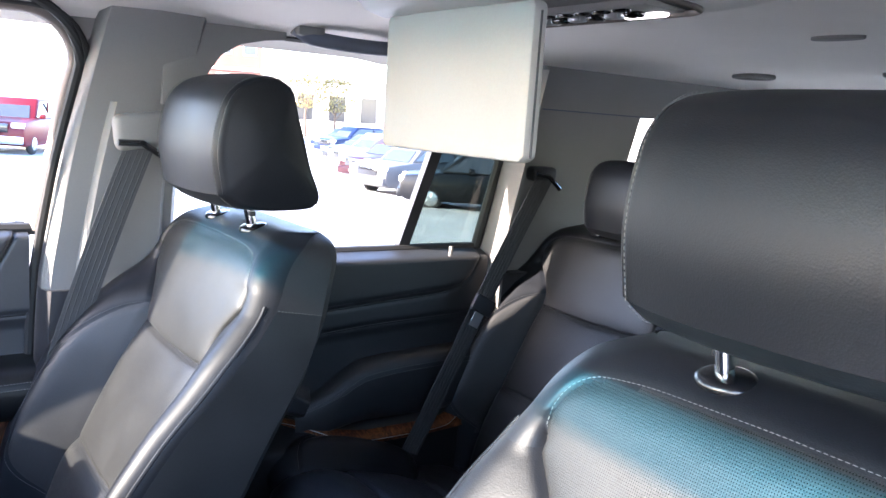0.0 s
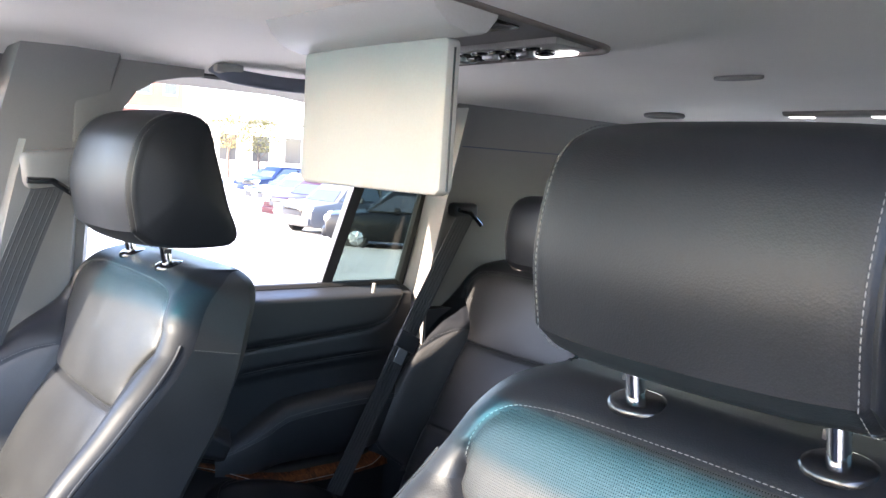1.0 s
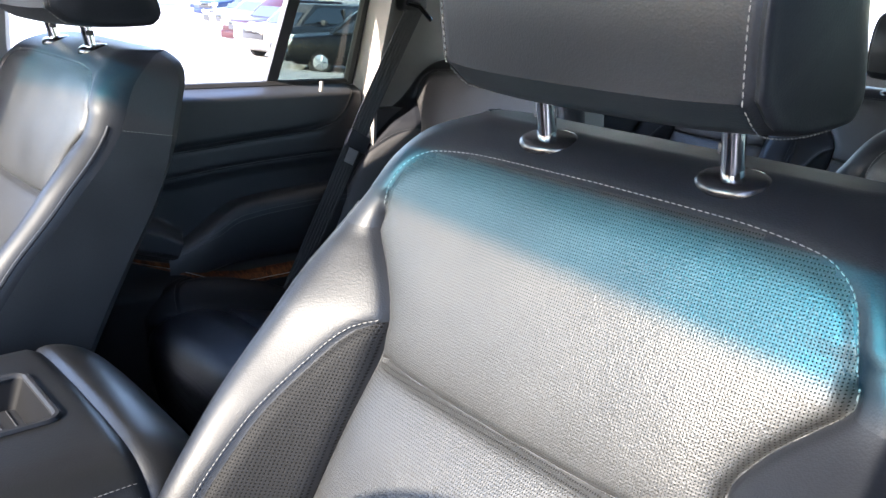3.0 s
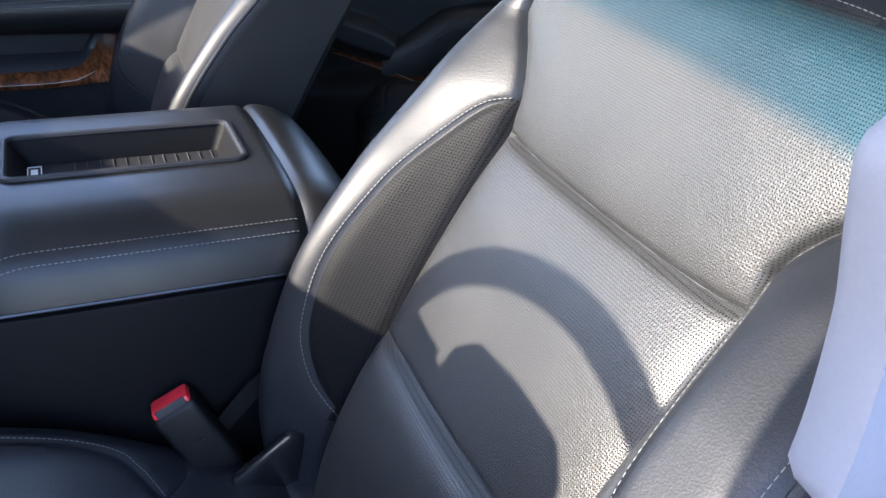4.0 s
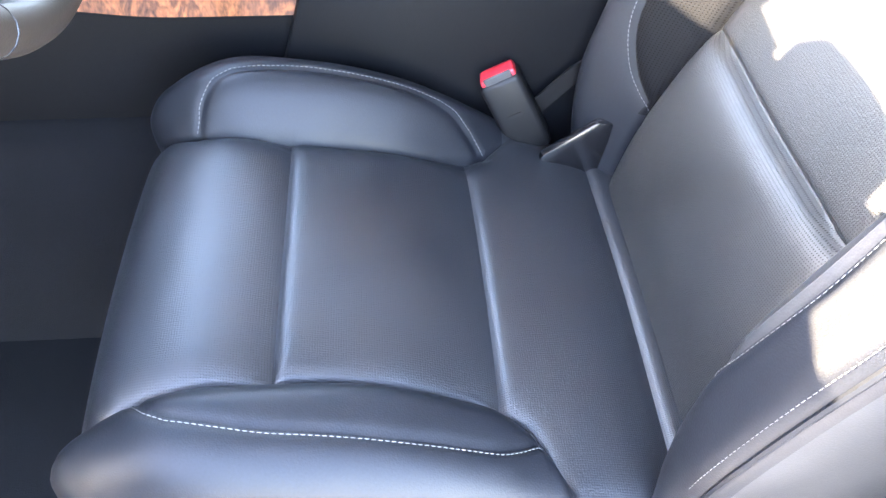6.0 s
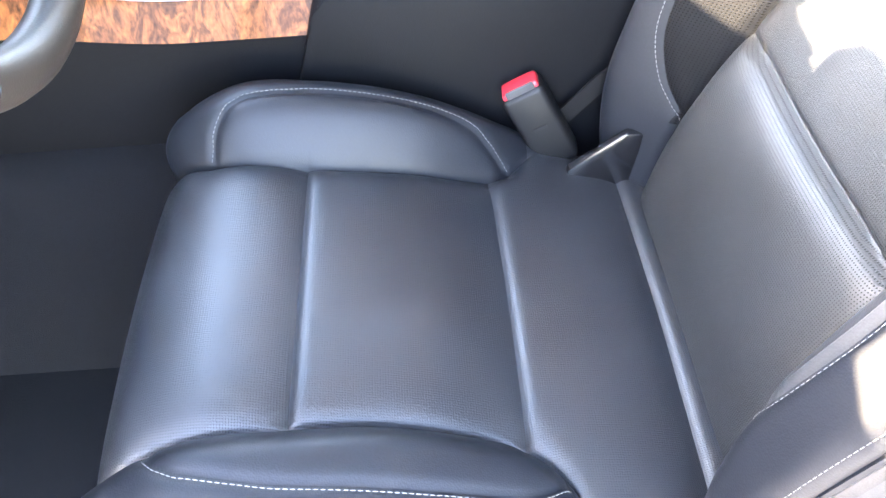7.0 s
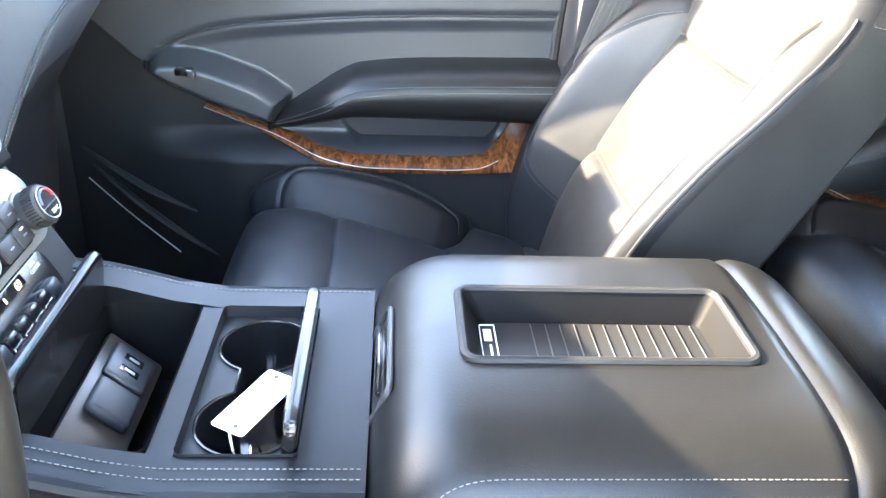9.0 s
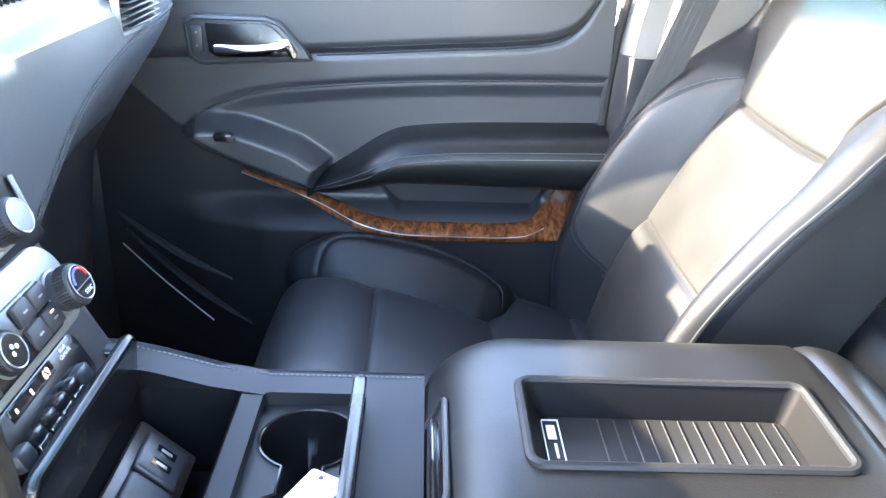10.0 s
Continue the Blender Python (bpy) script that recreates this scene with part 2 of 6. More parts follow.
def rbox(x0, x1, y0, y1, z0, z1, bevel=0.004, segs=2, m=None):
    """A box with rounded edges."""
    bm = bmesh.new()
    bmesh.ops.create_cube(bm, size=1)
    for v in bm.verts:
        v.co = Vector((x0 + (x1 - x0) * (v.co.x + .5), y0 + (y1 - y0) * (v.co.y + .5), z0 + (z1 - z0) * (v.co.z + .5)))
    b = min(bevel, 0.49 * min(abs(x1 - x0), abs(y1 - y0), abs(z1 - z0)))
    if b > 0:
        bmesh.ops.bevel(bm, geom=list(bm.edges), offset=b, segments=segs, profile=0.5, affect="EDGES")
    if m is not None:
        bm.transform(m)
    return bm


def curve_fn(xs, ys):
    """A smooth curve through the given values."""
    xs, ys = np.array(xs, float), np.array(ys, float)
    d = np.diff(ys) / np.diff(xs)
    s = np.zeros(len(xs))
    s[1:-1] = np.where(d[1:] * d[:-1] > 0, 2 * d[1:] * d[:-1] / (d[1:] + d[:-1] + 1e-12), 0)
    s[0], s[-1] = d[0], d[-1]

    def f(x):
        x = min(max(x, xs[0]), xs[-1])
        i = min(max(int(np.searchsorted(xs, x)) - 1, 0), len(xs) - 2)
        h = xs[i + 1] - xs[i]
        t = (x - xs[i]) / h
        return float((2 * t**3 - 3 * t**2 + 1) * ys[i] + (t**3 - 2 * t**2 + t) * h * s[i] + (3 * t**2 - 2 * t**3) * ys[i + 1] + (t**3 - t**2) * h * s[i + 1])
    return f


def spline(points, n):
    """n + 1 points at even steps along a smooth line through the points (2D or 3D)."""
    p = np.array(points, float)
    k = np.concatenate([[0], np.cumsum(np.linalg.norm(np.diff(p, axis=0), axis=1))])
    fs = [curve_fn(k, p[:, j]) for j in range(p.shape[1])]
    return [tuple(f(t) for f in fs) for t in np.linspace(0, k[-1], n + 1)]


def tube(points, r, sides=10, closed=False, squash=1.0):
    """A round bar along a line of points."""
    pts = [Vector(p) for p in points]
    n = len(pts)
    verts, faces = [], []
    up = Vector((0.123, 0.31, 0.94)).normalized()
    for i, p in enumerate(pts):
        a = pts[(i - 1) % n] if closed or i else p
        b = pts[(i + 1) % n] if closed or i < n - 1 else p
        d = (b - a).normalized()
        s = d.cross(up)
        if s.length < 1e-4:
            s = d.cross(Vector((1, 0, 0)))
        s.normalize()
        w = s.cross(d)
        rr = r(i / max(1, n - 1)) if callable(r) else r
        for k in range(sides):
            q = 2 * math.pi * k / sides
            verts.append(p + s * math.cos(q) * rr + w * math.sin(q) * rr * squash)
    m = n if closed else n - 1
    for i in range(m):
        j = (i + 1) % n
        for k in range(sides):
            l = (k + 1) % sides
            faces.append((i * sides + k, j * sides + k, j * sides + l, i * sides + l))
    if not closed:
        faces.append(tuple(range(sides)))
        faces.append(tuple(reversed(range((n - 1) * sides, n * sides))))
    return [tuple(v) for v in verts], faces


def ribbon(points, width_dir, half, thick, normal):
    """A flat band (webbing) of some thickness along a line."""
    w, nn = Vector(width_dir).normalized() * half, Vector(normal).normalized() * thick / 2
    verts, faces = [], []
    for p in points:
        p = Vector(p)
        verts += [p - w - nn, p + w - nn, p + w + nn, p - w + nn]
    for i in range(len(points) - 1):
        for k in range(4):
            l = (k + 1) % 4
            faces.append((4 * i + k, 4 * i + l, 4 * i + 4 + l, 4 * i + 4 + k))
    return [tuple(v) for v in verts], faces


def stitches(lines, step=0.0048, length=0.0034, r=0.00048):
    """Rows of thread dashes along lines of 3D points."""
    verts, faces = [], []
    for pts in lines:
        p = np.array(pts, float)
        k = np.concatenate([[0], np.cumsum(np.linalg.norm(np.diff(p, axis=0), axis=1))])
        t = 0.0
        while t + length < k[-1]:
            a = Vector([np.interp(t, k, p[:, j]) for j in range(3)])
            b = Vector([np.interp(t + length, k, p[:, j]) for j in range(3)])
            d = (b - a).normalized()
            s = d.cross(Vector((0.2, 0.5, 0.8))).normalized()
            w = s.cross(d)
            o = len(verts)
            for q, rr in ((a, 0.5), (a + (b - a) * 0.3, 1.0), (a + (b - a) * 0.7, 1.0), (b, 0.5)):
                verts += [tuple(q + s * r * rr), tuple(q + w * r * rr), tuple(q - s * r * rr), tuple(q - w * r * rr)]
            for i in range(3):
                for j in range(4):
                    l = (j + 1) % 4
                    faces.append((o + 4 * i + j, o + 4 * i + l, o + 4 * i + 4 + l, o + 4 * i + 4 + j))
            faces += [(o, o + 3, o + 2, o + 1), (o + 12, o + 13, o + 14, o + 15)]
            t += step
    return verts, faces


def grid_parts(rows, region, names, parent, close=False):
    """A sheet of points, split into parts by region(i, j) -> a key of names: {key: (name, material, label)}."""
    ni, nj = len(rows), len(rows[0])
    sets = {}
    for i in range(ni - 1):
        for j in range(nj if close else nj - 1):
            sets.setdefault(region(i, j), []).append((i * nj + j, i * nj + (j + 1) % nj, (i + 1) * nj + (j + 1) % nj, (i + 1) * nj + j))
    flat = [p for r in rows for p in r]
    out = {}
    for key, quads in sets.items():
        used = {}
        faces = [tuple(used.setdefault(v, len(used)) for v in q) for q in quads]
        verts = [tuple(flat[v]) for v in used]
        name, mat, label = names[key]
        out[key] = part(name, (verts, faces), mat, parent, label)
    return out


def prism(profile, axis, a, b, mat_bevel=0.0):
    """A bmesh: a closed outline pushed along an axis ('x', 'y' or 'z') from a to b."""
    bm = bmesh.new()
    def put(p, t):
        return {"x": (t, p[0], p[1]), "y": (p[0], t, p[1]), "z": (p[0], p[1], t)}[axis]
    lo = [bm.verts.new(put(p, a)) for p in profile]
    hi = [bm.verts.new(put(p, b)) for p in profile]
    n = len(profile)
    for i in range(n):
        bm.faces.new((lo[i], lo[(i + 1) % n], hi[(i + 1) % n], hi[i]))
    bm.faces.new(list(reversed(lo)))
    bm.faces.new(hi)
    bmesh.ops.recalc_face_normals(bm, faces=list(bm.faces))
    if mat_bevel:
        bmesh.ops.bevel(bm, geom=[e for e in bm.edges], offset=mat_bevel, segments=2, profile=0.5, affect="EDGES")
    return bm


def disc(c, r, depth, axis, n=28, bevel=0.0, r2=None):
    """A short round bar at c, along axis."""
    bm = bmesh.new()
    bmesh.ops.create_cone(bm, cap_ends=True, segments=n, radius1=r, radius2=r if r2 is None else r2, depth=depth)
    if bevel:
        bmesh.ops.bevel(bm, geom=[e for e in bm.edges if len(e.link_faces) == 2 and any(len(f.verts) > 4 for f in e.link_faces)], offset=bevel, segments=2, profile=0.5, affect="EDGES")
    q = Vector((0, 0, 1)).rotation_difference(Vector(axis).normalized()).to_matrix().to_4x4()
    bm.transform(Matrix.Translation(c) @ q)
    return bm


def sstep(a, b, x):
    t = min(max((x - a) / (b - a), 0), 1)
    return t * t * (3 - 2 * t)


def seg_dist(p, line):
    """Distance from p to a line of points, in 2D."""
    best = 9.0
    for (x0, y0), (x1, y1) in zip(line, line[1:]):
        dx, dy = x1 - x0, y1 - y0
        t = min(max(((p[0] - x0) * dx + (p[1] - y0) * dy) / (dx * dx + dy * dy + 1e-12), 0), 1)
        best = min(best, math.hypot(p[0] - x0 - t * dx, p[1] - y0 - t * dy))
    return best


def roll(x, w, r, deep):
    """How far a padded edge falls back at x, towards the half width w."""
    t = (abs(x) - (w - r)) / r
    return deep * (1 - math.sqrt(max(0.0, 1 - min(t, 1) ** 2))) if t > 0 else 0.0


# ---- the seats ----
YC = curve_fn([.74, .82, .90, .98, 1.06, 1.14, 1.205, 1.28, 1.34, 1.38, 1.41], [-.045, -.062, -.082, -.112, -.147, -.187, -.222, -.253, -.278, -.296, -.310])
BW = curve_fn([.74, .85, .95, 1.08, 1.18, 1.25, 1.295, 1.335, 1.36, 1.38, 1.395], [.215, .232, .246, .256, .257, .254, .243, .226, .215, .202, .172])
BIN = curve_fn([.74, .84, .906, 1.0, 1.1, 1.205, 1.235, 1.262, 1.285, 1.30, 1.325, 1.352, 1.41], [.172, .172, .168, .158, .153, .151, .153, .167, .188, .200, .196, .185, .18])
BUP = curve_fn([.74, .82, .95, 1.05, 1.15, 1.23, 1.30, 1.41], [.02, .045, .075, .082, .068, .040, .010, 0])
BUPO = curve_fn([.74, .82, .95, 1.05, 1.15, 1.20, 1.25, 1.30, 1.41], [.02, .050, .080, .088, .086, .074, .044, .006, 0])
BWO = curve_fn([.74, .80, .90, 1.05, 1.15, 1.22, 1.30, 1.41], [.010, .016, .020, .020, .018, .012, .002, 0])
CREASE_Z = 1.020
BACK_TOP = 1.397


def bw(x, z):
    """Half width of the backrest; its outer side (x < 0) is fuller, its inner side rounder."""
    return BW(z) + (BWO(z) if x < 0 else .008)


ARC = [(.154, 1.232), (.170, 1.225), (.190, 1.195), (.208, 1.14), (.215, 1.07), (.208, 1.0), (.190, .945), (.162, .902)]
ARC_S = spline(ARC, 40)
SIDE_SEAM = [(BIN(z), z) for z in np.linspace(.80, 1.308, 44)]
CROSS_SEAM = [(0, 1.201), (.07, 1.202), (.11, 1.2035), (.144, 1.205)]
TOP_SEAM = [(0, 1.372), (.10, 1.371), (.16, 1.366), (.185, 1.352), (.196, 1.325), (.20, 1.30)]
TOP_S = spline(TOP_SEAM, 30)


def back_front(x, z):
    """Depth (y) of the front of the backrest, without the rolled edge."""
    ax = abs(x)
    b = BIN(z)
    y = YC(z) + (BUPO(z) * sstep(b - .006, max(.208, b + .05), ax) if x < 0 else BUP(z) * sstep(b - .012, max(b + .06, BW(z)), ax))
    # gathered fold across the lower back, with a padded roll under it
    fold = 1 - sstep(b - .022, b + .008, ax)
    d = CREASE_Z - .10 * max(0, ax - .10) - z
    if d > 0:
        y += fold * .017 * (1 - math.exp(-d / .016)) * math.exp(-d / .16)
    y -= fold * .004 * math.exp(-(d / .004) ** 2)
    if z < 1.33:
        d = seg_dist((ax, z), SIDE_SEAM)
        y -= 0.009 * math.exp(-d / .015) + 0.006 * math.exp(-(d / .0034) ** 2)
    d = seg_dist((ax, z), CROSS_SEAM)
    y -= (0.010 * math.exp(-d / .022) + 0.005 * math.exp(-(d / .0035) ** 2)) * (1 - sstep(b - .010, b + .014, ax))
    d = seg_dist((ax, z), ARC_S)
    y -= 0.0035 * math.exp(-(d / .005) ** 2)
    d = seg_dist((ax, z), TOP_S)
    y -= 0.003 * math.exp(-(d / .005) ** 2)
    y += 0.008 * math.exp(-((z - .97) / .09) ** 2) * max(0, 1 - (ax / .15) ** 2)
    return y


def back_surface(x, z):
    w = bw(x, z)
    y = back_front(x, z) - (roll(x, w, .026, .030) if x < 0 else roll(x, w, .038, .042))
    k = min(max((z - 1.345) / (BACK_TOP - 1.345), 0), 1)
    return y - .05 * (1 - math.sqrt(max(0, 1 - k * k)))


def arc_x(z):
    """Half width of the stitched arc on the wings."""
    if not .902 < z < 1.232:
        return 0.0
    return float(np.interp(z, [p[1] for p in reversed(ARC_S)], [p[0] for p in reversed(ARC_S)]))


def spread(stops, counts):
    """Columns between the stops, closer together towards the last."""
    out = [stops[0]]
    for k, (a, b, n) in enumerate(zip(stops, stops[1:], counts)):
        for t in np.linspace(0, 1, n + 1)[1:]:
            out.append(a + (b - a) * (.5 - .5 * math.cos(math.pi * t)))
    return out


def seat_back(parent):
    cols = (34, 13, 18)
    nh = sum(cols)
    n = 2 * nh
    zs = sorted(set([round(float(z), 4) for z in np.linspace(.75, 1.34, 128)] + [.902, 1.232] + [round(1.205 + k, 4) for k in (-.010, -.007, -.0045, -.003, -.0015, 0, .0015, .003, .0045, .007, .010)] + [round(CREASE_Z - .004 + .0018 * k, 4) for k in range(-8, 7)])) + [1.34 + (BACK_TOP - 1.34) * math.sin(math.pi / 2 * t) for t in np.linspace(.06, 1, 22)]
    rows, base = [], []
    for z in zs:
        sides = []
        for sg in (-1, 1):
            w = bw(sg, z)
            b = min(BIN(z), w * .93)
            a = min(max(arc_x(z), b + .006), w - .012)
            sides.append(spread([0, b, a, w], cols))
        xs = [-x for x in reversed(sides[0])] + sides[1][1:]
        front = []
        for x in xs:
            zz = z - .004 * max(0, 1 - (x / .144) ** 2) * math.exp(-((z - 1.205) / .05) ** 2)
            front.append(Vector((x, back_surface(x, zz), zz)))
        k = min(max((z - 1.345) / (BACK_TOP - 1.345), 0), 1)
        yb = YC(z) - .122 + .035 * (1 - math.sqrt(max(0, 1 - k * k)))
        back = [Vector((x * .985, yb + roll(x, bw(x, z), .03, .025), z)) for x in reversed(xs[::4])]
        rows.append(front + back)
    nj = len(rows[0])

    def region(i, j):
        if j == n or j == nj - 1:
            return "side_r" if j == n else "side_l"
        if j > n:
            return "shell"
        c = (rows[i][j] + rows[i + 1][j + 1]) / 2
        z = (zs[i] + zs[i + 1]) / 2
        ax = abs(c.x)
        k = j - nh if j >= nh else nh - 1 - j
        if z > 1.3 and (k >= cols[0] or z > float(np.interp(ax, [p[0] for p in TOP_S], [p[1] for p in TOP_S]))):
            return "cap"
        if k < cols[0]:
            return "up" if z > 1.205 else "low"
        if .902 < z < 1.232 and k < cols[0] + cols[1]:
            return "wing_l" if c.x < 0 else "wing_r"
        return "bol_l" if c.x < 0 else "bol_r"
    # side panels and wing_l use the lightened SIDEL in place of sunlight
    grid_parts(rows, region, {
        "shell": ("back_shell", SHELL, "black textured back shell"), "cap": ("top_panel", LEATHER, ""),
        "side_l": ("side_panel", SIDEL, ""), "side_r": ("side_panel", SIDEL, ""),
        "up": ("upper_insert", PERF, "perforated leather insert"), "low": ("lower_insert", PERF, "perforated leather insert"),
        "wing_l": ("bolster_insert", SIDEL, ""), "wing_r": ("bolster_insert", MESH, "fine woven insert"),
        "bol_l": ("back_bolster", LEATHER, ""), "bol_r": ("back_bolster", LEATHER, "")}, parent, close=True)
    v = [tuple(p) for p in rows[-1]]
    part("top_cap", (v, [tuple(range(len(v)))]), LEATHER, parent)
    for sg in (1, -1):
        part("wing_stitching", stitches([[(sg * (x + .004), back_surface(sg * (x + .004), z) + .0012, z + .002) for x, z in ARC_S]], r=.00048 if sg > 0 else .00034), THREAD, parent, "pale stitching thread")
        if sg < 0:
            side = [(bw(sg, z) - .010, z) for z in np.linspace(.90, 1.30, 60)]
            part("edge_stitching", stitches([[(sg * x, back_surface(sg * x, z) + .0012, z) for x, z in side]], r=.00034), THREAD, parent, "pale stitching thread")
        part("edge_piping", tube([(sg * (bw(sg, z) - .003), back_surface(sg * (bw(sg, z) - .003), z) + .001, z) for z in np.linspace(.88, 1.31, 50)], .0026, 6), LEATHER, parent)
        w = bw(sg, 1.305)
        part("side_stitching", stitches([[(sg * (w + .0008), back_surface(sg * w, 1.305) - .002 - .07 * t, 1.305 - .012 * t) for t in np.linspace(0, 1, 20)]]), THREAD, parent, "pale stitching thread")
    top = [(-x, z) for x, z in reversed(TOP_S)] + TOP_S[1:]
    part("top_stitching", stitches([[(x, back_surface(x, z) + .0014, z + .004) for x, z in top]]), THREAD, parent, "pale stitching thread")


CY = [(-.15, .795), (-.09, .812), (-.042, .823), (.03, .837), (.097, .847), (.18, .876), (.278, .901), (.34, .911), (.395, .900), (.424, .872), (.436, .83), (.432, .77), (.42, .71)]
CBO = curve_fn([.045, .055, .070, .085, .10, .12, .2, .278, .36, .42, .45, .60], [.226, .205, .172, .153, .143, .136, .134, .141, .152, .172, .186, .19])
CBI = curve_fn([.035, .055, .075, .097, .2, .278, .36, .42, .45, .60], [.226, .208, .190, .179, .162, .154, .156, .172, .186, .19])


def cb(x, s):
    """Half width of the cushion's middle, which flares over the ends of the bolsters."""
    return (CBO if x < 0 else CBI)(s)


CUP = curve_fn([-.15, 0, .06, .13, .22, .33, .40, .46, .60], [0, .004, .022, .040, .046, .040, .026, .012, 0])
CWID = curve_fn([-.15, 0, .1, .3, .38, .43, .47, .60], [.232, .246, .258, .259, .250, .228, .215, .21])
CARC = spline([(.158, .374), (.180, .362), (.201, .336), (.211, .27), (.211, .20), (.207, .13), (.198, .098), (.186, .075)], 40)


def seat_cushion(parent):
    cols = (34, 12, 18)
    nh = sum(cols)
    n = 2 * nh
    fine = spline(CY, 900)
    prof = [p for i, p in enumerate(fine) if i % 3 == 0 or (p[1] > .8 and p[0] < .30 and any(abs(p[0] - ys) < .013 for ys in (.278, .097, -.042)))]
    k = [0.0]
    for a, b in zip(prof, prof[1:]):
        k.append(k[-1] + math.hypot(b[0] - a[0], b[1] - a[1]))
    # station along the cushion: y on top, carrying on down over the front
    st = [p[0] if p[1] > .88 or p[0] < .3 else None for p in prof]
    first = next(i for i, s in enumerate(st) if s is None)
    st = [s if s is not None else st[first - 1] + k[i] - k[first - 1] for i, s in enumerate(st)]

    def height(x, s):
        ax, b = abs(x), cb(x, s)
        h = CUP(s) * sstep(b - .008, b + .045, ax)
        d = abs(ax - b)
        h -= (0.010 * math.exp(-d / .013) + .004 * math.exp(-(d / .0028) ** 2)) * sstep(.035, .09, s)
        k = 1 - sstep(b - .010, b + .006, ax)
        for ys in (.278, .097, -.042):
            d = s - ys
            h -= k * (.0085 * math.exp(-d / .020) if d > 0 else .0085 * math.exp(d / .0048))
        h += .004 * k * math.cos(ax / .15 * 1.5)
        d = seg_dist((ax, s), CARC)
        h -= 0.0035 * math.exp(-(d / .005) ** 2)
        return h

    def place(x, i, extra=0.0):
        a, b = prof[max(i - 1, 0)], prof[min(i + 1, len(prof) - 1)]
        ty, tz = b[0] - a[0], b[1] - a[1]
        l = math.hypot(ty, tz)
        ny, nz = -tz / l, ty / l
        s = st[i]
        w = CWID(s)
        h = height(x, s) - roll(x, w, .045, .05) + extra
        return Vector((x, prof[i][0] + ny * h, prof[i][1] + nz * h))
    rows = []
    for i in range(len(prof)):
        w = CWID(st[i])
        arc = float(np.interp(st[i], [p[1] for p in reversed(CARC)], [p[0] for p in reversed(CARC)])) if .075 < st[i] < .374 else 0
        side = []
        for sg in (-1, 1):
            bb = min(cb(sg, st[i]), w * .9)
            side.append(spread([0, bb, min(max(arc, bb + .006), w - .02), w], cols))
        row = [place(x, i) for x in [-x for x in reversed(side[0])] + side[1][1:]]
        a, b = row[0], row[-1]
        z0 = .72 if prof[i][0] < .42 else min(.72, a.z)
        yq = min(prof[i][0], .43)
        row = [Vector((-w * .95, yq, z0)), Vector((-w, (a.y + yq) / 2, (a.z + z0) / 2))] + row + [Vector((w, (b.y + yq) / 2, (b.z + z0) / 2)), Vector((w * .95, yq, z0))]
        rows.append(row)

    def region(i, j):
        if j < 2 or j >= n + 2:
            return "side" if j < 2 else "side_r"
        c = (rows[i][j] + rows[i + 1][j + 1]) / 2
        s = (st[i] + st[i + 1]) / 2
        q = j - 2 - nh if j - 2 >= nh else nh - 1 - (j - 2)
        if q < cols[0] or s < .055:
            return "p1" if s > .278 else "p2" if s > .097 else "p3" if s > -.042 else "p4"
        if .075 < s < .374 and q < cols[0] + cols[1]:
            return "in_l" if c.x < 0 else "in_r"
        return "bl" if c.x < 0 else "br"
    seg = ("cushion_panel", PERF_FLAT, "perforated leather panel")
    grid_parts(rows, region, {"side": ("seat_valance", SHELL, "black plastic seat valance"), "side_r": ("seat_valance", SHELL, "black plastic seat valance"), "p1": seg, "p2": seg, "p3": seg, "p4": seg,
                              "in_l": ("bolster_insert", LEATHER, ""), "in_r": ("bolster_insert", LEATHER, ""),
                              "bl": ("cushion_bolster", LEATHER, ""), "br": ("cushion_bolster", LEATHER, "")}, parent)
    ss = np.array(st)
    for sg in (1, -1):
        ln = [tuple(place(sg * (x + .004), int(np.argmin(abs(ss - q))), .0012)) for x, q in CARC]
        part("stitching", stitches([ln]), THREAD, parent, "pale stitching thread")
    bm = rbox(-.20, .20, -.10, .36, .66, .73, .02)
    part("seat_base", bm, PLASTIC, parent)
    for sx in (-.17, .17):
        part("seat_rail", rbox(sx - .02, sx + .02, -.16, .36, .60, .67, .006), SATIN, parent, "grey metal seat rail")


HPROF = [(-.258, 1.445), (-.250, 1.50), (-.260, 1.56), (-.283, 1.590), (-.318, 1.601), (-.345, 1.590), (-.358, 1.55), (-.378, 1.48), (-.392, 1.440),
         (-.380, 1.426), (-.33, 1.423), (-.285, 1.427)]
HX = -.006


